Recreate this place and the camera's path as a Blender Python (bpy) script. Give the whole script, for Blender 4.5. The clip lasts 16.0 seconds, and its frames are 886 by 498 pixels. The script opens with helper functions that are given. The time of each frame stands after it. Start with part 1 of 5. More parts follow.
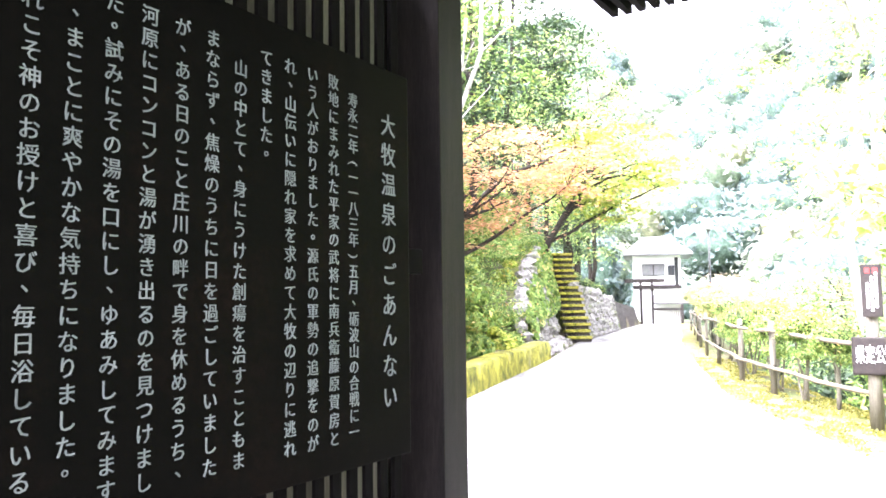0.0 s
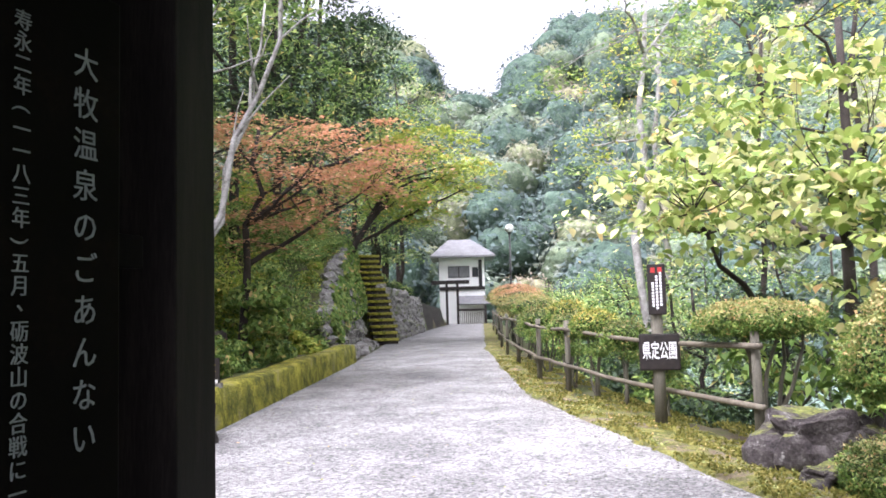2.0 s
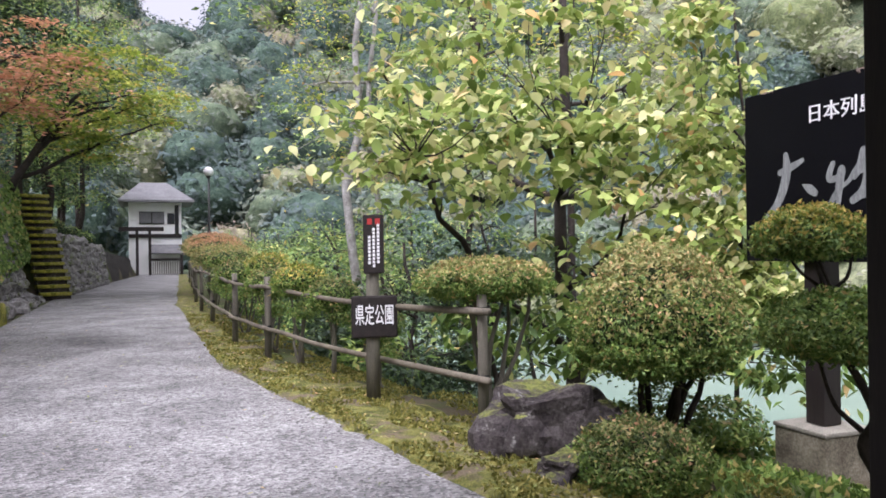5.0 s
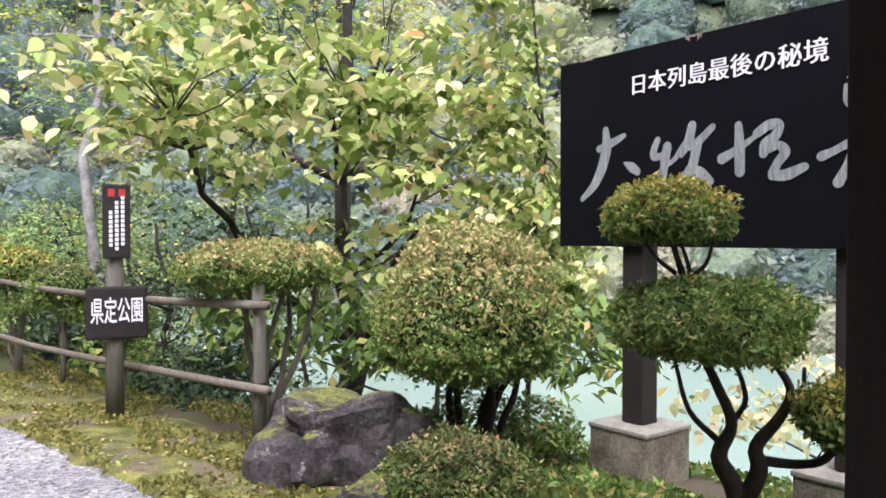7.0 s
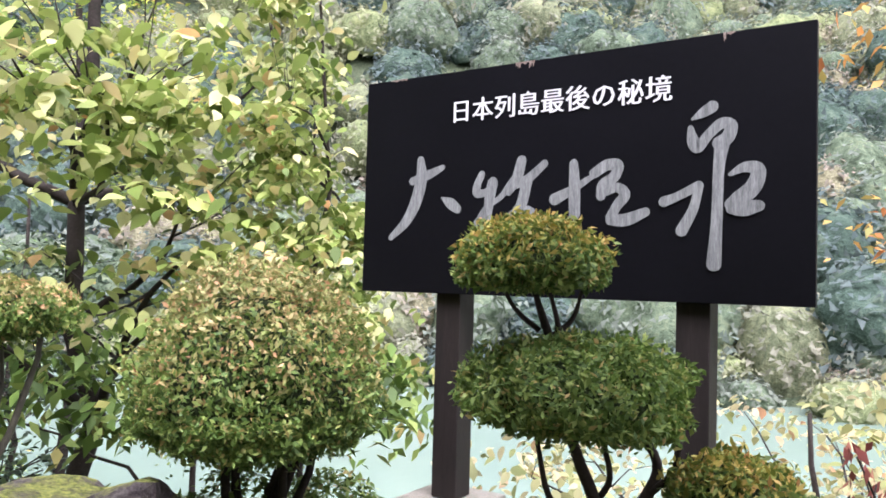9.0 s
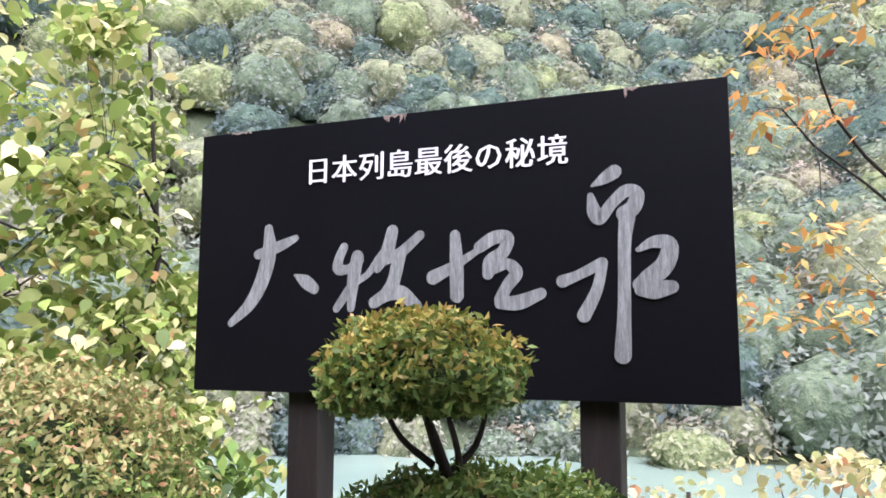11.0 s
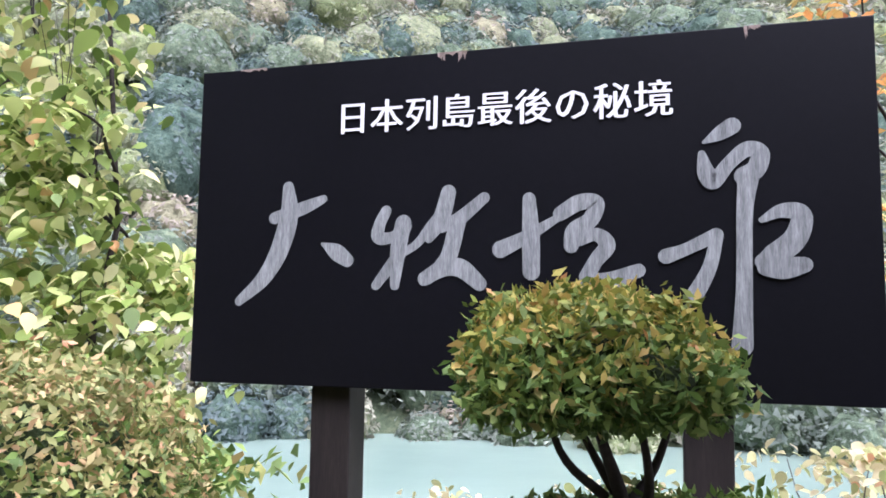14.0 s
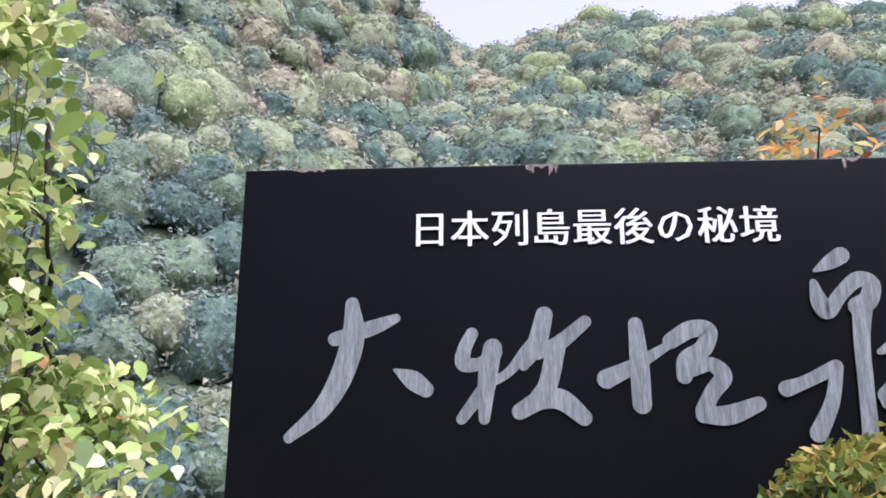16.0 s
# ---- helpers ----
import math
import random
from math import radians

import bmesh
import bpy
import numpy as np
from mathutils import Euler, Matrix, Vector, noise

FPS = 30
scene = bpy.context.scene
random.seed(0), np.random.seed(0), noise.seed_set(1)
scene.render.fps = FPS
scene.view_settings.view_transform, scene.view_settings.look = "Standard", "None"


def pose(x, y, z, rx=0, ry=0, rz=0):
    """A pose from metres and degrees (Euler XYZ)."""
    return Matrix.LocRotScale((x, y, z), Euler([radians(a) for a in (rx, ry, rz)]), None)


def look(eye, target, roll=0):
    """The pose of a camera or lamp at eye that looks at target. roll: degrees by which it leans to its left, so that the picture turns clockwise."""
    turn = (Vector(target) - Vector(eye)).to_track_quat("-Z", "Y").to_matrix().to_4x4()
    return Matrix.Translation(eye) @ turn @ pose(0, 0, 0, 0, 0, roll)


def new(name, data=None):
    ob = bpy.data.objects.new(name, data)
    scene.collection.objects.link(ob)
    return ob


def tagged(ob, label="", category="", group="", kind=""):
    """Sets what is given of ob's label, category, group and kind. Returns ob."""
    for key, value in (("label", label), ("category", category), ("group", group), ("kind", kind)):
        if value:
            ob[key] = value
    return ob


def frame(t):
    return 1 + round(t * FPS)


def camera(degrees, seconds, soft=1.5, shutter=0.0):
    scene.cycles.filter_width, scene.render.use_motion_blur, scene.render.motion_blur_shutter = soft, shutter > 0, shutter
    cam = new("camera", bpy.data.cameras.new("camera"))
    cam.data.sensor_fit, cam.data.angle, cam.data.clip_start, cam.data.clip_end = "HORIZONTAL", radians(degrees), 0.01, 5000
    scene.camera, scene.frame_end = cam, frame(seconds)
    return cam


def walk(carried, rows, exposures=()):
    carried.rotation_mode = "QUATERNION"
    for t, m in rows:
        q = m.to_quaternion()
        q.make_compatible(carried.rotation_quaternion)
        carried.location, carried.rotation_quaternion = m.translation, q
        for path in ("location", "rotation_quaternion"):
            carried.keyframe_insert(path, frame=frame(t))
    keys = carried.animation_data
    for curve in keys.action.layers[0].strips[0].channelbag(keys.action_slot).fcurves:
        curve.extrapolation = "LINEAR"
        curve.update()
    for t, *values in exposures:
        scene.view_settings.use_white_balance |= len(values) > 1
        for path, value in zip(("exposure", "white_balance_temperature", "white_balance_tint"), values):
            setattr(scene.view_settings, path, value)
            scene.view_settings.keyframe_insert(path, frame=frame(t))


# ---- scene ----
cam = camera(59.9, 16.0, soft=1.7)
PATH = [
    (0, (-0.033, 0.08, 1.47), (-0.013, 2.074, 1.623), -0.8),
    (0.5, (0.026, 0.102, 1.467), (0.163, 2.09, 1.638), -1.2),
    (1, (0.055, 0.204, 1.461), (0.324, 2.178, 1.637), -1.6),
    (1.5, (0.082, 0.398, 1.471), (0.485, 2.351, 1.622), -1.3),
    (2, (0.158, 0.577, 1.468), (0.664, 2.506, 1.617), -1.6),
    (2.5, (0.327, 0.76, 1.507), (0.911, 2.667, 1.649), -1.6),
    (3, (0.428, 0.976, 1.536), (1.078, 2.864, 1.655), -2.0),
    (3.5, (0.413, 1.262, 1.544), (1.212, 3.095, 1.597), -2.2),
    (4, (0.534, 1.535, 1.54), (1.454, 3.31, 1.565), -2.2),
    (4.2, (0.594, 1.642, 1.537), (1.561, 3.392, 1.561), -1.9),
    (6.3, (1.285, 2.642, 1.459), (2.769, 3.982, 1.434), 0.3),
    (6.5, (1.342, 2.73, 1.447), (2.857, 4.036, 1.425), 0.3),
    (7, (1.448, 2.991, 1.473), (3.064, 4.168, 1.442), -0.0),
    (7.5, (1.606, 3.168, 1.488), (3.338, 4.167, 1.457), -0.5),
    (8, (1.756, 3.358, 1.475), (3.552, 4.24, 1.481), -0.3),
    (8.5, (1.908, 3.518, 1.48), (3.745, 4.306, 1.531), 0.7),
    (9, (2.035, 3.705, 1.479), (3.943, 4.299, 1.564), 1.6),
    (9.5, (2.207, 3.843, 1.49), (4.16, 4.264, 1.577), 1.0),
    (10, (2.403, 3.889, 1.564), (4.372, 4.222, 1.684), -0.2),
    (10.2, (2.49, 3.907, 1.59), (4.459, 4.218, 1.746), -0.0),
    (12.3, (2.862, 4.064, 1.689), (4.842, 4.168, 1.953), -0.3),
    (12.5, (2.876, 4.094, 1.682), (4.857, 4.189, 1.941), -0.3),
    (13, (3.021, 4.221, 1.65), (5.005, 4.308, 1.883), 0.0),
    (13.5, (3.193, 4.364, 1.647), (5.179, 4.455, 1.868), 0.4),
    (14, (3.325, 4.566, 1.658), (5.315, 4.587, 1.856), 0.8),
    (14.5, (3.408, 4.783, 1.667), (5.393, 4.626, 1.861), 0.1),
    (15, (3.549, 5.042, 1.674), (5.517, 4.764, 1.903), 0.3),
    (15.5, (3.656, 5.249, 1.706), (5.594, 4.905, 2.065), 0.3),
    (16, (3.699, 5.462, 1.753), (5.604, 5.083, 2.227), 0.2),
]
EXPOSURES = [(0, 4.1, 5900, 26), (0.5, 3.55, 5900, 26), (1.0, 2.75, 5900, 24), (1.5, 2.15, 5900, 24), (2.0, 1.82, 5900, 24), (2.5, 1.48, 5900, 24), (3.0, 1.18, 5900, 24), (3.5, 0.98, 5900, 24),
             (4.2, 0.92, 5900, 25), (7.0, 1.3, 5900, 26), (10.0, 1.44, 5850, 28), (12.5, 1.46, 5650, 29), (16.0, 1.2, 5500, 29)]
walk(cam, [(t, look(eye, target, roll)) for t, eye, target, roll in PATH], EXPOSURES)

# ---- world and sun: a bright overcast sky ----
world = bpy.data.worlds.new("world")
scene.world = world
world.use_nodes = True
wn, wl = world.node_tree.nodes, world.node_tree.links
sky = wn.new("ShaderNodeTexSky")
sky.sky_type, sky.sun_disc = "NISHITA", False
sky.sun_elevation, sky.sun_rotation = radians(60), radians(247)
sky.dust_density, sky.air_density, sky.ozone_density = 7.0, 1.0, 1.0
soften = wn.new("ShaderNodeHueSaturation")
soften.inputs["Saturation"].default_value = 0.08
soften.inputs["Value"].default_value = 1.15
wl.new(sky.outputs[0], soften.inputs["Color"])
wl.new(soften.outputs[0], wn["Background"].inputs["Color"])
wn["Background"].inputs["Strength"].default_value = 0.14

sun = new("sun", bpy.data.lights.new("sun", "SUN"))
sun.data.energy, sun.data.angle, sun.data.color = 1.5, radians(55), (1.0, 0.97, 0.92)
sun.matrix_world = look((math.sin(radians(247)) * 30, math.cos(radians(247)) * 30, 52), (0, 0, 0))

# ---- materials ----


def mat(name, rough=0.8, metal=0.0, spec=0.5):
    m = bpy.data.materials.new(name)
    m.use_nodes = True
    n = m.node_tree.nodes
    p = n["Principled BSDF"]
    p.inputs["Roughness"].default_value = rough
    p.inputs["Metallic"].default_value = metal
    p.inputs["Specular IOR Level"].default_value = spec
    return m, n, m.node_tree.links, p


def ramp(n, stops):
    r = n.new("ShaderNodeValToRGB")
    e = r.color_ramp.elements
    while len(e) < len(stops):
        e.new(0.5)
    for el, (pos, col) in zip(e, stops):
        el.position, el.color = pos, (*col, 1)
    return r


def noise_tex(n, l, scale, detail=5, rough=0.6, coord="Object", stretch=None):
    tc = n.new("ShaderNodeTexCoord")
    t = n.new("ShaderNodeTexNoise")
    t.inputs["Scale"].default_value = scale
    t.inputs["Detail"].default_value = detail
    t.inputs["Roughness"].default_value = rough
    src = tc.outputs[coord]
    if stretch:
        mp = n.new("ShaderNodeMapping")
        mp.inputs["Scale"].default_value = stretch
        l.new(src, mp.inputs[0])
        src = mp.outputs[0]
    l.new(src, t.inputs["Vector"])
    return t


def mottled(name, stops, scale=4.0, fine=40.0, rough=0.85, bump=0.3, depth=0.02, stretch=None, spec=0.3, second=None, second_scale=1.3, cover=(0.5, 0.6)):
    """Two-scale mottled surface; second: stops of a growth (moss, lichen) that covers patches."""
    m, n, l, p = mat(name, rough, 0, spec)
    big = noise_tex(n, l, scale, 6, 0.65, stretch=stretch)
    small = noise_tex(n, l, fine, 4, 0.7, stretch=stretch)
    mix = n.new("ShaderNodeMix")
    mix.inputs[0].default_value = 0.45
    l.new(big.outputs[0], mix.inputs[2])
    l.new(small.outputs[0], mix.inputs[3])
    r = ramp(n, stops)
    l.new(mix.outputs[0], r.inputs[0])
    col = r.outputs[0]
    if second:
        g = noise_tex(n, l, second_scale, 5, 0.7)
        k = ramp(n, [(cover[0], (0, 0, 0)), (cover[1], (1, 1, 1))])
        l.new(g.outputs[0], k.inputs[0])
        r2 = ramp(n, second)
        l.new(small.outputs[0], r2.inputs[0])
        cm = n.new("ShaderNodeMix")
        cm.data_type = "RGBA"
        l.new(k.outputs[0], cm.inputs[0])
        l.new(col, cm.inputs[6])
        l.new(r2.outputs[0], cm.inputs[7])
        col = cm.outputs[2]
    l.new(col, p.inputs["Base Color"])
    b = n.new("ShaderNodeBump")
    b.inputs["Strength"].default_value = bump
    b.inputs["Distance"].default_value = depth
    l.new(mix.outputs[0], b.inputs["Height"])
    l.new(b.outputs[0], p.inputs["Normal"])
    return m


def leaf(name, stops, trans=0.35, rough=0.55, spec=0.35, patch=0.0, bump=0.0):
    """Leaf blades: colour by leaf, some light shines through."""
    m, n, l, p = mat(name, rough, 0, spec)
    geo = n.new("ShaderNodeNewGeometry")
    r = ramp(n, [(q, (c[0] * 1.05, c[1] * 0.98, c[2] * 1.25)) for q, c in stops])
    pick = geo.outputs["Random Per Island"]
    if patch:
        pn = noise_tex(n, l, patch, 2, 0.5)
        pr = n.new("ShaderNodeMapRange")
        pr.inputs[1].default_value, pr.inputs[2].default_value = 0.3, 0.7
        l.new(pn.outputs[0], pr.inputs[0])
        pm = n.new("ShaderNodeMix")
        pm.inputs[0].default_value = 0.65
        l.new(pick, pm.inputs[2])
        l.new(pr.outputs[0], pm.inputs[3])
        pick = pm.outputs[0]
    l.new(pick, r.inputs[0])
    big = noise_tex(n, l, 1.7, 3, 0.6)
    hs = n.new("ShaderNodeHueSaturation")
    mr = n.new("ShaderNodeMapRange")
    mr.inputs[1].default_value, mr.inputs[2].default_value, mr.inputs[3].default_value, mr.inputs[4].default_value = 0.25, 0.75, 0.7, 1.3
    l.new(big.outputs[0], mr.inputs[0])
    l.new(mr.outputs[0], hs.inputs["Value"])
    l.new(r.outputs[0], hs.inputs["Color"])
    l.new(hs.outputs[0], p.inputs["Base Color"])
    if bump:
        bn = noise_tex(n, l, 1.1, 5, 0.75)
        bb = n.new("ShaderNodeBump")
        bb.inputs["Strength"].default_value, bb.inputs["Distance"].default_value = 1.0, bump
        l.new(bn.outputs[0], bb.inputs["Height"])
        l.new(bb.outputs[0], p.inputs["Normal"])
    tr = n.new("ShaderNodeBsdfTranslucent")
    l.new(hs.outputs[0], tr.inputs[0])
    ms = n.new("ShaderNodeMixShader")
    ms.inputs[0].default_value = trans
    l.new(p.outputs[0], ms.inputs[1])
    l.new(tr.outputs[0], ms.inputs[2])
    l.new(ms.outputs[0], n["Material Output"].inputs[0])
    return m


M_GRAVEL, n_, l_, p_ = mat("gravel", 0.95, 0, 0.2)
tc_ = n_.new("ShaderNodeTexCoord")
vo_ = n_.new("ShaderNodeTexVoronoi")
vo_.inputs["Scale"].default_value = 42.0
l_.new(tc_.outputs["Object"], vo_.inputs["Vector"])
vr_ = ramp(n_, [(0.2, (0.09, 0.088, 0.084)), (0.45, (0.22, 0.216, 0.208)), (0.68, (0.33, 0.322, 0.308)), (0.9, (0.52, 0.51, 0.49))])
sv_ = n_.new("ShaderNodeSeparateColor")
l_.new(vo_.outputs["Color"], sv_.inputs[0])
bigv = noise_tex(n_, l_, 0.9, 6, 0.65)
fin = noise_tex(n_, l_, 9.0, 5, 0.7)
av_ = n_.new("ShaderNodeMix")
av_.inputs[0].default_value = 0.5
l_.new(sv_.outputs[0], av_.inputs[2])
l_.new(fin.outputs[0], av_.inputs[3])
l_.new(av_.outputs[0], vr_.inputs[0])
dk_ = n_.new("ShaderNodeHueSaturation")
dm_ = n_.new("ShaderNodeMapRange")
dm_.inputs[1].default_value, dm_.inputs[2].default_value, dm_.inputs[3].default_value, dm_.inputs[4].default_value = 0.38, 0.62, 0.72, 1.22
l_.new(bigv.outputs[0], dm_.inputs[0])
l_.new(dm_.outputs[0], dk_.inputs["Value"])
l_.new(vr_.outputs[0], dk_.inputs["Color"])
l_.new(dk_.outputs[0], p_.inputs["Base Color"])
bg_ = n_.new("ShaderNodeBump")
bg_.inputs["Strength"].default_value, bg_.inputs["Distance"].default_value = 0.8, 0.02
hs_ = n_.new("ShaderNodeMath")
l_.new(vo_.outputs["Distance"], hs_.inputs[0])
l_.new(fin.outputs[0], hs_.inputs[1])
l_.new(hs_.outputs[0], bg_.inputs["Height"])
l_.new(bg_.outputs[0], p_.inputs["Normal"])
M_FOREST = mottled("forest_floor", [(0.38, (0.025, 0.038, 0.02)), (0.5, (0.055, 0.075, 0.038)), (0.62, (0.11, 0.125, 0.07))], 0.3, 3, 0.95, 1.0, 0.3)
M_GROUND = mottled("earth", [(0.3, (0.05, 0.04, 0.025)), (0.6, (0.10, 0.08, 0.05)), (0.8, (0.16, 0.13, 0.08))], 2, 30, 0.95, 0.6, 0.03, second=[(0.3, (0.03, 0.05, 0.012)), (0.7, (0.09, 0.11, 0.03))], second_scale=0.8, cover=(0.42, 0.55))
M_MOSS = mottled("moss", [(0.4, (0.05, 0.06, 0.012)), (0.5, (0.13, 0.135, 0.03)), (0.6, (0.27, 0.26, 0.07))], 6, 70, 0.95, 1.0, 0.04, second=[(0.3, (0.10, 0.075, 0.05)), (0.7, (0.24, 0.19, 0.13))], second_scale=2.2, cover=(0.5, 0.6))
M_MOSSWALL = mottled("mossy_concrete", [(0.4, (0.054, 0.063, 0.0144)), (0.5, (0.18, 0.18, 0.0216)), (0.58, (0.432, 0.396, 0.054))], 3, 45, 0.95, 1.0, 0.03, second=[(0.3, (0.09, 0.081, 0.063)), (0.7, (0.234, 0.216, 0.162))], second_scale=1.5, cover=(0.55, 0.7))
M_ROCK = mottled("rock", [(0.38, (0.01406, 0.01125, 0.01125)), (0.5, (0.05063, 0.04219, 0.03938)), (0.62, (0.1069, 0.09563, 0.09))], 4, 35, 0.85, 0.8, 0.03, second=[(0.4, (0.1237, 0.1181, 0.1069)), (0.6, (0.2363, 0.2306, 0.2138))], second_scale=9, cover=(0.62, 0.66))
M_GATE = mottled("black_stained_timber", [(0.3, (0.00168, 0.00147, 0.00147)), (0.55, (0.00378, 0.00336, 0.00336)), (0.8, (0.00924, 0.00798, 0.00756))], 3, 30, 0.7, 0.3, 0.004, stretch=(6, 6, 0.5), spec=0.03)
rn, rl_ = M_ROCK.node_tree.nodes, M_ROCK.node_tree.links
geo_ = rn.new("ShaderNodeNewGeometry")
sep_ = rn.new("ShaderNodeSeparateXYZ")
rl_.new(geo_.outputs["Normal"], sep_.inputs[0])
mn_ = noise_tex(rn, rl_, 3.0, 5, 0.7)
add_ = rn.new("ShaderNodeMath")
rl_.new(sep_.outputs[2], add_.inputs[0])
rl_.new(mn_.outputs[0], add_.inputs[1])
mk_ = ramp(rn, [(0.66, (0, 0, 0)), (0.73, (1, 1, 1))])
hf_ = rn.new("ShaderNodeMath")
hf_.operation = "MULTIPLY"
hf_.inputs[1].default_value = 0.5
rl_.new(add_.outputs[0], hf_.inputs[0])
rl_.new(hf_.outputs[0], mk_.inputs[0])
mx_ = rn.new("ShaderNodeMix")
mx_.data_type = "RGBA"
rl_.new(mk_.outputs[0], mx_.inputs[0])
pb_ = rn["Principled BSDF"]
rl_.new(pb_.inputs["Base Color"].links[0].from_socket, mx_.inputs[6])
mc_ = ramp(rn, [(0.35, (0.05, 0.065, 0.012)), (0.65, (0.20, 0.21, 0.05))])
rl_.new(noise_tex(rn, rl_, 40, 4).outputs[0], mc_.inputs[0])
rl_.new(mc_.outputs[0], mx_.inputs[7])
rl_.new(mx_.outputs[2], pb_.inputs["Base Color"])
M_STONE = mottled("wall_stone", [(0.38, (0.08, 0.075, 0.07)), (0.5, (0.22, 0.21, 0.20)), (0.62, (0.38, 0.37, 0.35))], 3, 25, 0.9, 0.6, 0.03, second=[(0.3, (0.06, 0.09, 0.02)), (0.7, (0.14, 0.16, 0.03))], second_scale=1.2, cover=(0.55, 0.65))
M_CONCRETE = mottled("old_concrete", [(0.38, (0.0675, 0.05625, 0.04125)), (0.5, (0.165, 0.145, 0.10)), (0.62, (0.285, 0.26, 0.195))], 3.5, 60, 0.9, 0.35, 0.01)
M_CAP = mottled("concrete_cap", [(0.36, (0.13, 0.12, 0.09)), (0.64, (0.32, 0.30, 0.245))], 5, 60, 0.9, 0.2, 0.01)
M_DARKWOOD = mottled("dark_stained_wood", [(0.3, (0.008, 0.006, 0.006)), (0.55, (0.021, 0.016, 0.0135)), (0.8, (0.047, 0.037, 0.030))], 3, 30, 0.6, 0.3, 0.004, stretch=(6, 6, 0.5))
M_GREYWOOD = mottled("weathered_wood", [(0.3, (0.05, 0.045, 0.035)), (0.55, (0.13, 0.12, 0.09)), (0.8, (0.25, 0.23, 0.18))], 4, 40, 0.85, 0.5, 0.006, stretch=(6, 6, 0.6))
M_RAIL = mottled("bamboo_rail", [(0.3, (0.06, 0.05, 0.035)), (0.55, (0.15, 0.13, 0.095)), (0.8, (0.30, 0.27, 0.20))], 4, 40, 0.75, 0.3, 0.004)
M_BARK = mottled("dark_bark", [(0.3, (0.012, 0.010, 0.008)), (0.55, (0.04, 0.032, 0.026)), (0.8, (0.10, 0.085, 0.07))], 6, 40, 0.9, 0.8, 0.01)
M_PALEBARK = mottled("pale_bark", [(0.3, (0.10, 0.09, 0.08)), (0.5, (0.26, 0.25, 0.23)), (0.7, (0.46, 0.45, 0.42))], 5, 30, 0.85, 0.6, 0.008, second=[(0.4, (0.05, 0.05, 0.03)), (0.6, (0.12, 0.11, 0.07))], second_scale=3, cover=(0.52, 0.62))
M_BOARD = mottled("black_board", [(0.3, (0.00288, 0.00288, 0.00384)), (0.6, (0.004992, 0.004992, 0.006528)), (0.8, (0.008448, 0.008064, 0.009984))], 1.2, 30, 0.42, 0.08, 0.002, stretch=(1, 1, 4), spec=0.12)
M_OLDBOARD = mottled("brown_black_board", [(0.35, (0.001126, 0.001126, 0.0009856)), (0.6, (0.002253, 0.001971, 0.00169)), (0.8, (0.008448, 0.005069, 0.003661))], 2.2, 30, 0.5, 0.15, 0.002, stretch=(1.5, 1.5, 0.7), spec=0.03, second=[(0.35, (0.0016, 0.0012, 0.001)), (0.65, (0.007, 0.0042, 0.0032))], second_scale=2.4, cover=(0.5, 0.68))
M_SILVER = mottled("silver_paint", [(0.36, (0.10, 0.105, 0.10)), (0.5, (0.19, 0.20, 0.19)), (0.64, (0.31, 0.325, 0.305))], 8, 60, 0.75, 0.2, 0.003, stretch=(5, 0.5, 1))
M_WHITE = mottled("white_paint", [(0.3, (0.62, 0.62, 0.60)), (0.7, (0.82, 0.82, 0.80))], 6, 50, 0.7, 0.1, 0.002)
M_GREYLETTER = mottled("grey_lettering", [(0.36, (0.105, 0.12, 0.117)), (0.64, (0.20, 0.222, 0.216))], 6, 50, 0.8, 0.1, 0.002)
M_YELLOW = mottled("yellow_paint", [(0.3, (0.50, 0.36, 0.02)), (0.7, (0.70, 0.52, 0.05))], 6, 50, 0.7, 0.1, 0.002)
M_RED = mottled("red_paint", [(0.3, (0.28, 0.02, 0.02)), (0.7, (0.45, 0.05, 0.04))], 6, 50, 0.7, 0.1, 0.002)
M_PLASTER = mottled("white_plaster", [(0.3, (0.66, 0.66, 0.63)), (0.7, (0.84, 0.84, 0.82))], 1.2, 20, 0.9, 0.1, 0.01)
M_ROOF = mottled("grey_roofing", [(0.3, (0.0896, 0.0896, 0.0896)), (0.55, (0.168, 0.168, 0.168)), (0.8, (0.2464, 0.2464, 0.2408))], 1.5, 12, 0.8, 0.4, 0.02)
M_POST = mottled("dark_brown_post", [(0.38, (0.003, 0.0025, 0.0024)), (0.5, (0.007, 0.0055, 0.0052)), (0.62, (0.014, 0.011, 0.010))], 3, 30, 0.65, 0.3, 0.004, stretch=(6, 6, 0.5), spec=0.1)
M_BLACK = mottled("black_rope", [(0.3, (0.008, 0.008, 0.008)), (0.7, (0.02, 0.02, 0.02))], 10, 60, 0.8, 0.2, 0.003)
# dark green that stands for the shade deep inside the leaf pads
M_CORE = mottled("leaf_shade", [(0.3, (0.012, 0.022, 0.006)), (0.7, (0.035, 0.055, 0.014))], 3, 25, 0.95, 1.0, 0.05)

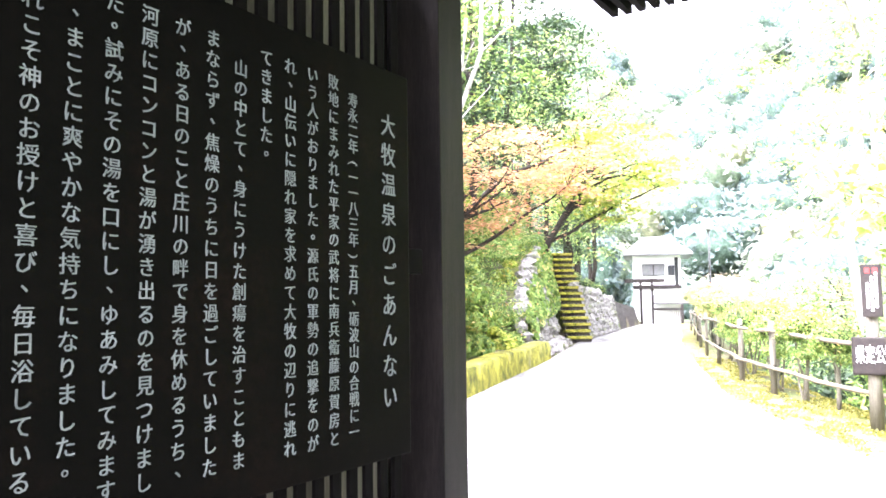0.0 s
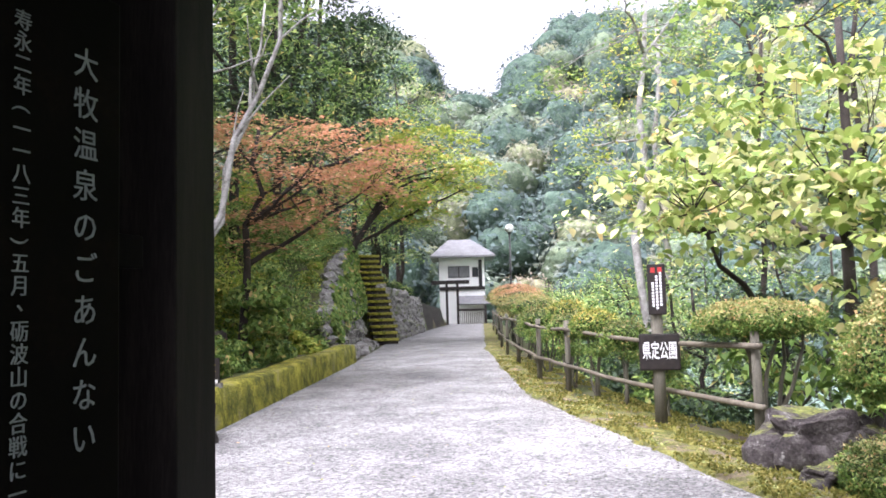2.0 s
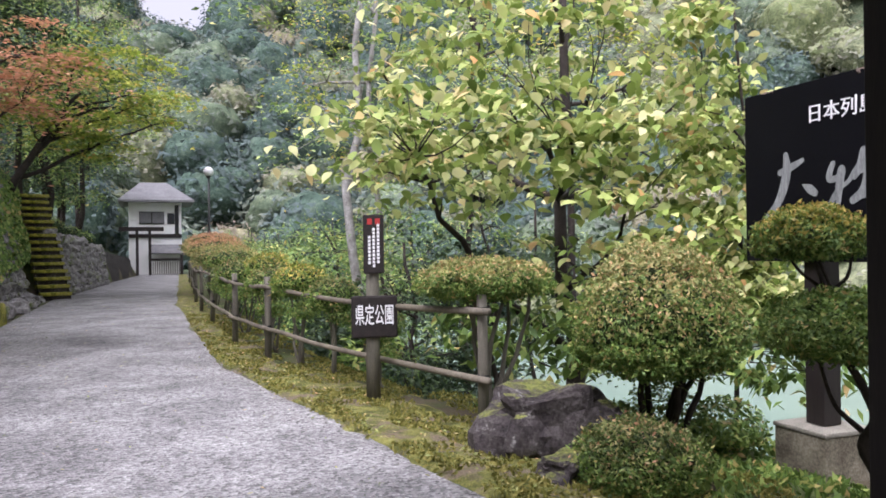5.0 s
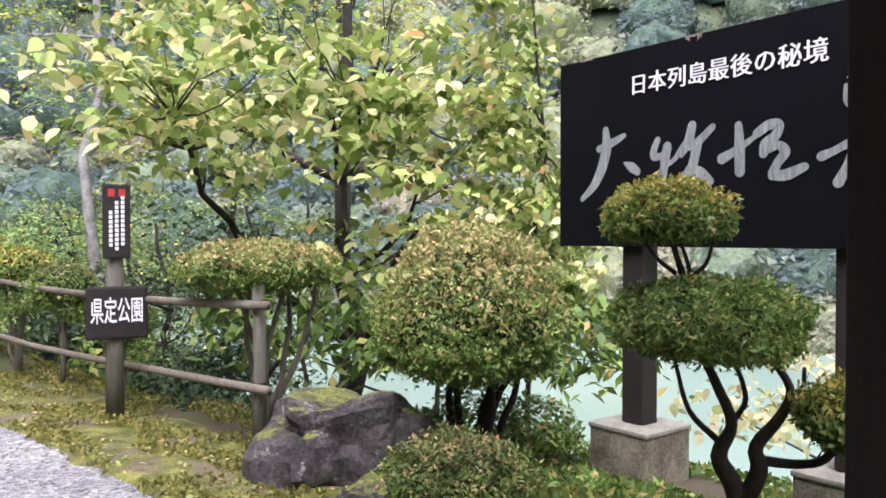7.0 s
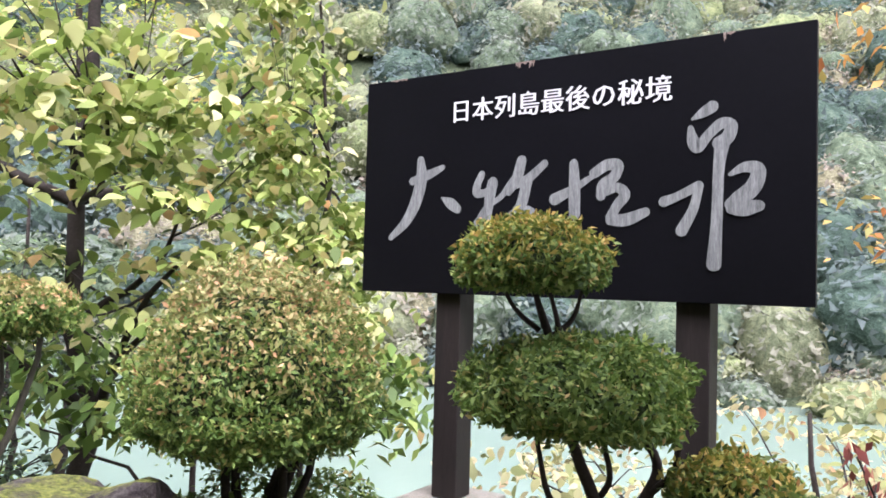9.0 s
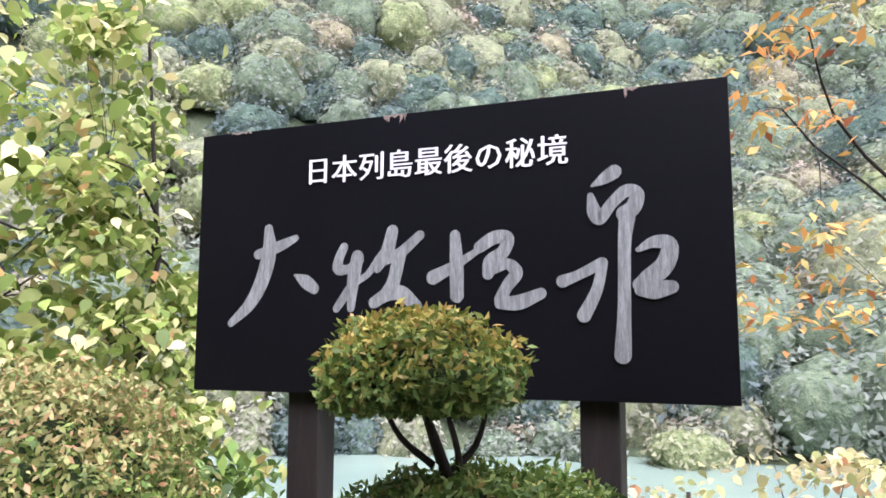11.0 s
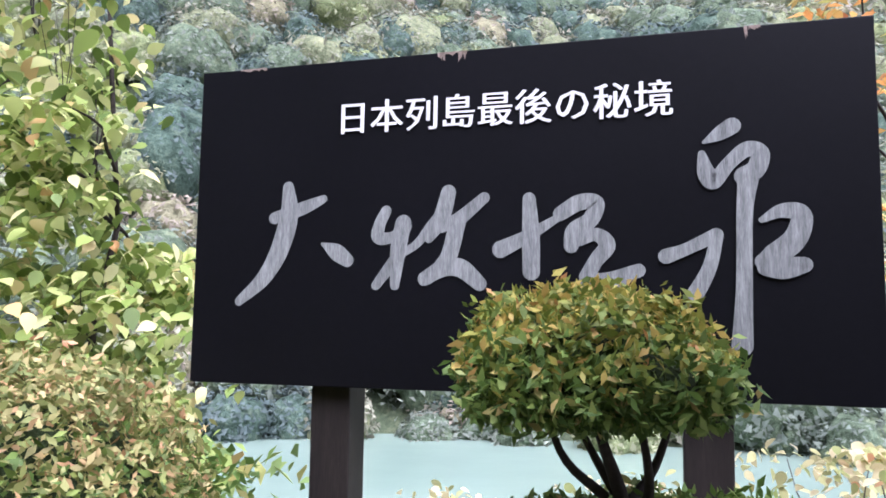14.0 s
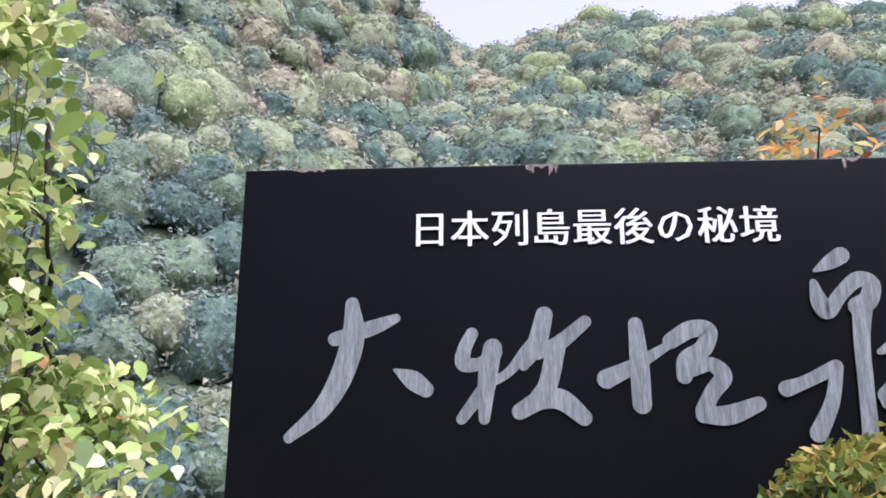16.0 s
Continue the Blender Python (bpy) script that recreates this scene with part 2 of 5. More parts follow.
L_CLIP = leaf("clipped_leaf", [(0.0, (0.0462, 0.0792, 0.0132)), (0.4, (0.1056, 0.1584, 0.02904)), (0.75, (0.2244, 0.264, 0.066)), (0.92, (0.396, 0.33, 0.1188)), (1.0, (0.5016, 0.264, 0.1188))], 0.25)
L_CLIPGREEN = leaf("dense_green_leaf", [(0.0, (0.06, 0.12, 0.018)), (0.5, (0.135, 0.24, 0.0375)), (0.9, (0.285, 0.39, 0.075)), (1.0, (0.51, 0.39, 0.12))], 0.3)
# light falling on the pad tops is put into this paler leaf colour
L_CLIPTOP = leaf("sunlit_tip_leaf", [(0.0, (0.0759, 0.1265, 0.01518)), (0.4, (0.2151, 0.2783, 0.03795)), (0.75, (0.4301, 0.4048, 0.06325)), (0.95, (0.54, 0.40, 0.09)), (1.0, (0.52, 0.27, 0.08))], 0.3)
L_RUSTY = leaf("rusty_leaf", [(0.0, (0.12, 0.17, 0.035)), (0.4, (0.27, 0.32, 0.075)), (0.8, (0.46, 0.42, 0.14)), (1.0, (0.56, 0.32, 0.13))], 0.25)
L_STYRAX = leaf("pale_round_leaf", [(0.0, (0.095, 0.165, 0.026)), (0.3, (0.25, 0.36, 0.065)), (0.6, (0.45, 0.55, 0.14)), (0.9, (0.67, 0.70, 0.28)), (0.985, (0.72, 0.62, 0.22)), (1.0, (0.62, 0.36, 0.11))], 0.4)
L_PALE = leaf("pale_yellow_leaf", [(0.0, (0.30, 0.36, 0.10)), (0.5, (0.52, 0.52, 0.20)), (0.9, (0.68, 0.62, 0.30)), (1.0, (0.55, 0.30, 0.12))], 0.45)
L_ORANGE = leaf("orange_leaf", [(0.0, (0.35, 0.36, 0.08)), (0.4, (0.55, 0.40, 0.09)), (0.85, (0.62, 0.29, 0.06)), (1.0, (0.25, 0.08, 0.03))], 0.4)
L_MAPLERED = leaf("maple_red_leaf", [(0.0, (0.20, 0.22, 0.06)), (0.3, (0.44, 0.26, 0.10)), (0.7, (0.56, 0.28, 0.13)), (1.0, (0.66, 0.42, 0.20))], 0.4)
L_MAPLE = leaf("maple_green_leaf", [(0.0, (0.1288, 0.2254, 0.02415)), (0.5, (0.3059, 0.4186, 0.0483)), (0.9, (0.5474, 0.5796, 0.0966)), (1.0, (0.6762, 0.4508, 0.0966))], 0.45)
L_WOOD = leaf("woodland_leaf", [(0.0, (0.07898, 0.158, 0.03159)), (0.5, (0.1842, 0.3159, 0.06582)), (0.9, (0.3949, 0.5265, 0.1317)), (1.0, (0.7371, 0.6318, 0.158))], 0.35)
L_DARK = leaf("dark_conifer_leaf", [(0.0, (0.01498, 0.03494, 0.01248)), (0.6, (0.03744, 0.07488, 0.02496)), (1.0, (0.08736, 0.1373, 0.03744))], 0.2)
# far foliage tones, paled and greyed towards blue to include distance haze
HAZE_TONES = (("dark_green", (0.078, 0.12, 0.09), (0.145, 0.19, 0.135)), ("green", (0.133, 0.177, 0.113), (0.22, 0.264, 0.16)),
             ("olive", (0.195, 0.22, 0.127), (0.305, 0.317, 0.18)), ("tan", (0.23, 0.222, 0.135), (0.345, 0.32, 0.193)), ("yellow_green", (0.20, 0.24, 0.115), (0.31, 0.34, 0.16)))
L_FARS = [leaf("far_" + nm + "_leaf", [(0.05, lo), (0.95, tuple(c * 0.9 for c in hi))], 0.25, 0.95, 0.03, 0.12) for nm, lo, hi in HAZE_TONES]
M_CROWNS = [mottled("far_" + nm + "_crown", [(0.36, tuple(c * 0.4 for c in lo)), (0.5, tuple(c * 0.95 for c in lo)), (0.62, tuple(c * 0.95 for c in hi))], 0.6, 3.0, 0.95, 1.0, 0.5, spec=0.03) for nm, lo, hi in HAZE_TONES]
L_FALLEN = leaf("fallen_leaf", [(0.0, (0.55, 0.50, 0.12)), (0.6, (0.62, 0.55, 0.22)), (1.0, (0.40, 0.25, 0.08))], 0.3)

# water of the river, jade green
M_WATER, n_, l_, p_ = mat("river_water", 0.22, 0, 0.35)
wv = noise_tex(n_, l_, 0.6, 6, 0.6)
bp = n_.new("ShaderNodeBump")
bp.inputs["Strength"].default_value, bp.inputs["Distance"].default_value = 0.25, 0.08
l_.new(wv.outputs[0], bp.inputs["Height"])
l_.new(bp.outputs[0], p_.inputs["Normal"])
wr = ramp(n_, [(0.35, (0.17, 0.24, 0.19)), (0.65, (0.225, 0.30, 0.24))])
wv2 = noise_tex(n_, l_, 0.05, 3)
l_.new(wv2.outputs[0], wr.inputs[0])
l_.new(wr.outputs[0], p_.inputs["Base Color"])

M_GLASS, n_, l_, p_ = mat("window_glass", 0.05, 0, 0.5)
p_.inputs["Base Color"].default_value = (0.03, 0.035, 0.04, 1)
M_GLOBE, n_, l_, p_ = mat("white_globe", 0.3)
p_.inputs["Base Color"].default_value = (0.85, 0.85, 0.83, 1)
M_METAL, n_, l_, p_ = mat("dark_metal", 0.45, 0.6)
p_.inputs["Base Color"].default_value = (0.06, 0.06, 0.06, 1)

# ---- mesh tools ----
R = np.random.default_rng(7)


def part(name, bm, material, parent=None, label="", smooth=False):
    me = bpy.data.meshes.new(name)
    if smooth:
        for f in bm.faces:
            f.smooth = True
    bm.to_mesh(me)
    bm.free()
    me.materials.append(material)
    ob = new(name, me)
    if parent is not None:
        ob.parent = parent
    if label:
        ob["label"] = label
    return ob


def thing(name, label, category, group="", at=(0, 0, 0), turn=0.0):
    ob = new(name)
    ob.empty_display_size = 0.1
    ob.matrix_world = pose(*at, 0, 0, turn)
    return tagged(ob, label, category, group)


def fast_mesh(name, verts, k, material):
    """Faces of k corners each, corners one after another."""
    verts = np.asarray(verts, dtype=np.float32).reshape(-1, 3)
    nv, nf = len(verts), len(verts) // k
    me = bpy.data.meshes.new(name)
    me.vertices.add(nv)
    me.vertices.foreach_set("co", verts.ravel())
    me.loops.add(nv)
    me.loops.foreach_set("vertex_index", np.arange(nv, dtype=np.int32))
    me.polygons.add(nf)
    me.polygons.foreach_set("loop_start", np.arange(0, nv, k, dtype=np.int32))
    me.update(calc_edges=True)
    me.validate()
    me.materials.append(material)
    return me


def unit(a):
    return a / np.maximum(np.linalg.norm(a, axis=-1, keepdims=True), 1e-9)


LEAF_SHAPES = {
    "blade": [(0.0, 0.0, 0.0), (0.23, 0.45, 0.05), (0.0, 1.05, -0.08), (-0.23, 0.45, 0.05)],
    "round": [(0.0, 0.0, 0.0), (0.36, 0.25, 0.07), (0.40, 0.62, 0.06), (0.0, 1.0, -0.08), (-0.40, 0.62, 0.06), (-0.36, 0.25, 0.07)],
    "oval": [(0.0, 0.0, 0.0), (0.2, 0.1, 0.04), (0.33, 0.34, 0.07), (0.31, 0.6, 0.05), (0.15, 0.85, -0.02), (0.0, 1.08, -0.14), (-0.15, 0.85, -0.02), (-0.31, 0.6, 0.05), (-0.33, 0.34, 0.07), (-0.2, 0.1, 0.04)],
    "star": [(0.0, 0.0, 0.0), (0.5, 0.2, 0.0), (0.2, 0.45, 0.03), (0.0, 1.0, -0.08), (-0.2, 0.45, 0.03), (-0.5, 0.2, 0.0)],
}


def leaves(name, points, normals, size, material, shape="blade", jitter=0.5, droop=0.0):
    """Leaf blades at points, facing normals; size: length in metres."""
    p, nrm = np.asarray(points, float), np.asarray(normals, float)
    n = len(p)
    nrm = unit(nrm + R.normal(0, jitter, (n, 3)))
    t = unit(np.cross(nrm, R.normal(0, 1, (n, 3))))
    if droop:
        t = unit(t - np.array([0, 0, droop]))
        nrm = unit(nrm - t * np.sum(nrm * t, axis=1, keepdims=True))
    b = np.cross(nrm, t)
    s = size * R.uniform(0.65, 1.25, (n, 1))
    corners = [p + s * (b * x + t * (y - 0.4) + nrm * z) for x, y, z in LEAF_SHAPES[shape]]
    return fast_mesh(name, np.stack(corners, axis=1), len(corners), material)


def tube(bm, pts, radii, sides=7):
    pts = [Vector(q) for q in pts]
    rings = []
    for i, q in enumerate(pts):
        d = (pts[min(i + 1, len(pts) - 1)] - pts[max(i - 1, 0)]).normalized()
        side = d.cross(Vector((0.3, 0.9, 0.2))).normalized()
        up = side.cross(d)
        r = radii[i] if hasattr(radii, "__len__") else radii
        rings.append([bm.verts.new(q + (side * math.cos(a) + up * math.sin(a)) * r) for a in (2 * math.pi * j / sides for j in range(sides))])
    for a, b in zip(rings, rings[1:]):
        for j in range(sides):
            bm.faces.new((a[j], a[(j + 1) % sides], b[(j + 1) % sides], b[j]))
    bm.faces.new(rings[0][::-1])
    bm.faces.new(rings[-1])


def bend(a, b, steps=5, sag=0.12, rise=0.0, wobble=0.012):
    """A crooked line from a to b."""
    a, b = np.array(a, float), np.array(b, float)
    length = np.linalg.norm(b - a)
    k = R.normal(0, sag * length, 3)
    out = []
    for i in range(steps + 1):
        f = i / steps
        out.append(a + (b - a) * f + k * math.sin(math.pi * f) * 0.5 + np.array([0, 0, rise * length * math.sin(math.pi * f)]) + (R.normal(0, wobble * length, 3) if 0 < i < steps else 0))
    return out


def rounded(pts, radii, steps=4):
    """The same line with its corners rounded (Catmull-Rom), radii carried along."""
    p = np.column_stack([np.array(pts, float), np.array(radii, float)])
    p = np.vstack([2 * p[0] - p[1], p, 2 * p[-1] - p[-2]])
    out = []
    for a, b, c, d in zip(p, p[1:], p[2:], p[3:]):
        for t in np.arange(steps) / steps:
            out.append(0.5 * (2 * b + (c - a) * t + (2 * a - 5 * b + 4 * c - d) * t * t + (3 * b - a - 3 * c + d) * t ** 3))
    out = np.array(out + [p[-2]])
    return [tuple(q) for q in out[:, :3]], [max(0.003, float(r)) for r in out[:, 3]]


def box(bm, size, at=(0, 0, 0), turn=None, bevel=0.0):
    m = Matrix.Translation(at) @ (turn if turn is not None else Matrix.Identity(4)) @ Matrix.Diagonal((*size, 1))
    made = bmesh.ops.create_cube(bm, size=1.0, matrix=m)
    if bevel:
        edges = list({e for v in made["verts"] for e in v.link_edges})
        bmesh.ops.bevel(bm, geom=edges, offset=bevel, segments=2, affect="EDGES", profile=0.6)


def boxed(name, size, at, material, parent, turn=None, bevel=0.004, label=""):
    bm = bmesh.new()
    box(bm, size, at, turn, bevel)
    return part(name, bm, material, parent, label)


def ellipsoid_shell(n, rx, ry, up, down, fill=0.12):
    """Points on a dome, with outward normals."""
    d = unit(R.normal(0, 1, (n, 3)))
    r = 1 - np.abs(R.normal(0, fill, (n, 1)))
    rad = np.where(d[:, 2:3] > 0, [[rx, ry, up]], [[rx, ry, down]])
    return d * rad * r, unit(d / rad)


def lumpy(bm, rx, ry, up, down, amp=0.12, freq=1.6, levels=3, seed=0.0):
    made = bmesh.ops.create_icosphere(bm, subdivisions=levels, radius=1.0)
    for v in made["verts"]:
        d = v.co.normalized()
        k = 1 + amp * noise.noise(d * freq + Vector((seed, seed * 1.7, 0))) * 2
        v.co = Vector((d.x * rx, d.y * ry, d.z * (up if d.z > 0 else down))) * k

# ---- lie of the land: u runs along the path, v across it towards the river ----
AX = radians(15.5)
U, V = Vector((math.sin(AX), math.cos(AX), 0)), Vector((math.cos(AX), -math.sin(AX), 0))
WATER = -5.6


def place(u, v, z=0.0):
    q = U * u + V * v
    return Vector((q.x, q.y, z))


def lerp_table(x, table):
    return float(np.interp(x, [a for a, _ in table], [b for _, b in table]))


def road_left(u):
    return lerp_table(u, [(-30, -3.6), (2, -3.3), (10, -3.0), (22, -2.75), (32, -2.85), (45, -2.0), (62, -0.6), (70, -0.4)])


def road_right(u):
    return lerp_table(u, [(-30, 2.9), (3, 2.7), (6, 2.25), (11, 1.45), (14, 1.1), (27, 1.0), (62, 2.2), (70, 2.4)])


def bank(u):
    """Where the far bank begins."""
    return 52.0 if u < 20 else max(52 - 0.36 * (u - 20), -6.0)


def wall_height(u):
    return lerp_table(u, [(21.5, 0.42), (22.5, 1.4), (25, 2.6), (31.3, 4.0), (33.2, 3.6), (34.0, 2.3), (60, 1.3), (64, 0.6)])


def land(u, v):
    """Height of the ground."""
    rl, rr = road_left(u), road_right(u)
    z = 0.0
    if v < rl:
        d = rl - v
        h = wall_height(u)
        edge_d = 1.25 if 21.6 < u < 31.6 else 0.42
        z = 0.0 if d < edge_d else h if d < 1.8 else h + (d - 1.8) * 0.75
        if 31.2 < u < 37 and d < 2.0:
            z = min(z, max(0.0, (u - 32.2) * 0.95))
        z = min(z, 45 + 6 * noise.noise(Vector((u * 0.02, v * 0.02, 3))))
        z += 0.5 * noise.noise(Vector((u * 0.25, v * 0.25, 0))) if d > 2.2 else 0
    elif v > rr:
        d = v - rr
        flat = 3.4 if u < 7.0 else max(1.5, 3.4 - (u - 7) * 0.5)
        z = 0.03 - 0.07 * d if d < flat else 0.03 - 0.07 * flat - (d - flat) * 0.75
        z += 0.05 * noise.noise(Vector((u * 1.1, v * 1.1, 7))) * min(1, d * 2)
        z = max(z, WATER - 1.5)
    edge = bank(u)
    if v > edge - 2 and (v > 12 or u > 66):
        dip = math.exp(-((u - 3 - (v - 60) * 0.05) / 48) ** 2)
        rise = (v - edge + 2) * (0.72 + 0.25 * min(1, max(0, u - 20) / 60))
        far = WATER - 1.5 + rise - 9 * dip * min(1, rise / 60)
        far += 9 * noise.noise(Vector((u * 0.022, v * 0.018, 1))) * min(1, rise / 25)
        top = 165 - 30 * dip + 16 * noise.noise(Vector((u * 0.012, v * 0.012, 5)))
        z = max(z, min(far, top))
    if u > 84:
        notch = 0.24 * u + max(0.0, v - 0.075 * u) * 1.3 + max(0.0, -v) * 1.4
        z = max(z, min(notch, (u - 84) * 0.62 - 4 + 5 * noise.noise(Vector((u * 0.03, v * 0.03, 9))), 74 + 9 * noise.noise(Vector((u * 0.02, v * 0.02, 4)))))
    return z


bm = bmesh.new()
us = sorted(set(list(np.arange(-14, 34, 0.8)) + list(np.arange(34, 80, 2.5)) + list(np.arange(80, 420, 9.0)) + [-160, -130, -100, -80, -60, -45, -35, -25, -19]))
vs = sorted(set(list(np.arange(-7, 9, 0.4)) + list(np.arange(9, 16, 1.0)) + list(np.arange(16, 62, 3.0)) + list(np.arange(62, 420, 7.5)) + [-8, -9.5, -12, -15, -20, -26, -34, -44, -60, -90, -140]))
grid = [[bm.verts.new(place(u, v, land(u, v) - 0.02)) for v in vs] for u in us]
for i in range(len(us) - 1):
    for j in range(len(vs) - 1):
        bm.faces.new((grid[i][j], grid[i][j + 1], grid[i + 1][j + 1], grid[i + 1][j]))
for f in bm.faces:
    if f.normal.z < 0:
        f.normal_flip()
for f in bm.faces:
    c = f.calc_center_median()
    if c.dot(V) > 14 or c.dot(U) > 64:
        f.material_index = 1
ground = part("ground", bm, M_GROUND, smooth=True)
ground.data.materials.append(M_FOREST)
tagged(ground, "brown earth and moss banks falling to the river", "ground", kind="structure")

bm = bmesh.new()
steps = list(np.arange(-16, 66, 0.7))
rows_ = []
for u in steps:
    rl, rr = road_left(u) - 0.03, road_right(u) + 0.05 * math.sin(u * 2.3) + 0.07 * math.sin(u * 0.9)
    rows_.append([bm.verts.new(place(u, rl + (rr - rl) * k / 16, 0.012 + 0.03 * math.sin(math.pi * k / 16) + 0.008 * noise.noise(Vector((u * 0.8, k * 0.5, 0))))) for k in range(17)])
for a, b in zip(rows_, rows_[1:]):
    for k in range(16):
        bm.faces.new((a[k], a[k + 1], b[k + 1], b[k]))
road = tagged(part("road", bm, M_GRAVEL, smooth=True), "pale grey trodden gravel path", "path", kind="structure")

bm = bmesh.new()
rows_ = []
for u in np.arange(-4, 64, 0.3):
    rr = road_right(u) - 0.04
    wide = 1.35 if u < 13 else 0.9
    rows_.append([bm.verts.new(place(u, rr + wide * k / 8 + 0.05 * noise.noise(Vector((u * 1.7, k, 2))), land(u, rr + 0.05 + wide * k / 8) + 0.035 * math.sin(math.pi * min(1, (k + 0.2) / 5)) + 0.035 * noise.noise(Vector((u * 2.5, k * 1.1, 4))) - (0.04 if k in (0, 8) else 0.0))) for k in range(9)])
for a, b in zip(rows_, rows_[1:]):
    for k in range(8):
        bm.faces.new((a[k], a[k + 1], b[k + 1], b[k]))
verge = tagged(part("moss_verge", bm, M_MOSS, smooth=True), "yellow-green moss strip beside the gravel path", "moss", kind="structure")

bm = bmesh.new()
q = [bm.verts.new(place(u, v, WATER)) for u, v in ((-200, 6), (420, 6), (420, 70), (-200, 70))]
bm.faces.new(q)
bmesh.ops.subdivide_edges(bm, edges=bm.edges[:], cuts=6, use_grid_fill=True)
tagged(part("water", bm, M_WATER), "calm jade-green river water", "river", kind="structure")


def ground_at(x, y):
    q = Vector((x, y, 0))
    return land(q.dot(U), q.dot(V))


# ---- plants: makers ----
def trunk_and_limbs(parent, base, top, r, ends, material):
    """One mesh: trunk, main limbs, and side branches that leave the nearest limb."""
    bm = bmesh.new()
    line = bend(base, top, 7, 0.05)
    tube(bm, line, [r * (1.15 if i == 0 else 1 - 0.6 * i / 7) for i in range(8)], 9)
    ends = [np.array(e) for e in ends]
    order = list(R.permutation(len(ends)))
    main = order[:max(3, len(ends) // 7)]
    nodes = []
    for j in main:
        e = ends[j]
        zs = np.array([q[2] for q in line])
        flat_d = np.linalg.norm(e[:2] - np.array(top[:2]))
        i = int(np.clip(np.searchsorted(zs, e[2] - 0.8 * flat_d), 1, 6))
        length = np.linalg.norm(e - line[i])
        rr = min(r * 0.55, 0.015 + 0.016 * length)
        limb = bend(line[i], e, 7, 0.16, 0.06)
        radii = [rr * (1 - 0.75 * k / 7) for k in range(8)]
        tube(bm, limb, radii, 6)
        nodes += list(zip(limb[2:], radii[2:]))
    pos = np.array([q for q, _ in nodes])
    for j in order[len(main):]:
        e = ends[j]
        d = np.linalg.norm(pos - e, axis=1) + np.maximum(0, pos[:, 2] - e[2])
        i = int(np.argmin(d))
        rr = min(nodes[i][1] * 0.7, 0.02)
        tube(bm, bend(pos[i], e, 4, 0.14), [rr, rr * 0.8, rr * 0.6, rr * 0.45, rr * 0.3], 5)
    part("trunk", bm, material, parent, smooth=True)


def tree(name, label, base, top, r, clumps, leaf_size, per_clump, spread, leaf_mat, bark, shape="blade", flat=0.35, jitter=0.45, droop=0.0, group="trees"):
    """clumps: centres of leaf sprays; spread: their radius; flat: how flat they are."""
    parent = thing(name, label, "tree", group, at=tuple(base))
    inv = np.array(base)
    trunk_and_limbs(parent, (0, 0, 0), np.array(top) - inv, r, [np.array(c) - inv for c in clumps], bark)
    pts = []
    for c in clumps:
        k = per_clump
        s = spread * R.uniform(0.6, 1.35)
        q = R.normal(0, 0.5, (k, 3)) * [s, s, s * flat]
        q[:, 2] -= 0.25 * (q[:, 0] ** 2 + q[:, 1] ** 2) / max(s, 0.1)
        pts.append(np.array(c) - inv + q)
    pts = np.concatenate(pts)
    nrm = np.tile([0.0, 0.0, 1.0], (len(pts), 1))
    ob = new("crown", leaves("crown", pts, nrm, leaf_size, leaf_mat, shape, jitter, droop))
    ob.parent = parent
    return parent


def cloud(n, centre, radii, flat_top=0.0):
    """Random clump centres filling an ellipsoid unevenly."""
    d = unit(R.normal(0, 1, (n, 3))) * R.uniform(0.35, 1.0, (n, 1)) ** 0.6
    return np.array(centre) + d * np.array(radii)


def dome(parent, name, centre, rx, ry, up, down, leaf_size, count, leaf_mat, core=True, jitter=0.6, fill=0.08, amp=0.06, tips=None):
    """A clipped pad of leaves over a solid core coloured dark as shade."""
    seed = R.uniform(0, 50)
    leaf_size, count = leaf_size * 0.82, int(count * 1.25)
    p, nn = ellipsoid_shell(count, rx, ry, up, down, fill)
    k = np.array([1 + amp * 2 * noise.noise(Vector(q / max(rx, 0.1)) * 2.2 + Vector((seed, seed * 1.7, 0))) for q in p])
    k2 = np.array([noise.noise(Vector(q) * 9.0 + Vector((seed, 0, seed))) for q in p])
    p = p * (k - 0.02 + 0.15 * k2)[:, None]
    sprig = R.uniform(0, 1, count) < 0.3
    side = unit(np.cross(nn, R.normal(0, 1, (count, 3))))
    p[sprig] += nn[sprig] * R.uniform(0, 1.1, (np.sum(sprig), 1)) * leaf_size
    nn = np.where(sprig[:, None], side, nn)
    n_loose = count // 45
    loose = unit(R.normal(0, 1, (n_loose, 3))) * R.uniform(0.2, 0.8, (n_loose, 1)) * [rx, ry, 0] + np.stack([np.zeros(n_loose), np.zeros(n_loose), -down * R.uniform(0.1, 1.25, n_loose)], axis=1)
    p, nn = np.concatenate([p, loose]), np.concatenate([nn, unit(R.normal(0, 1, (n_loose, 3)) + [0, 0, 0.5])])
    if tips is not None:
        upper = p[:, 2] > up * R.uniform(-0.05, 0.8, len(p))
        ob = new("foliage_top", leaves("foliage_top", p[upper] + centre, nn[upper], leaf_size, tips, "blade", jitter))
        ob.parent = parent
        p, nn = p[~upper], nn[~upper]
    ob = new(name, leaves(name, p + centre, nn, leaf_size, leaf_mat, "blade", jitter))
    ob.parent = parent
    # solid lump, its dark colour imitates shade between the leaves
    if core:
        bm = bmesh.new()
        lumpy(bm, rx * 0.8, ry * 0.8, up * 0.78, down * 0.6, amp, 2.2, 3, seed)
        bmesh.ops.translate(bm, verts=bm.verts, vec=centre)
        part("shade_core", bm, M_CORE, parent, smooth=True)


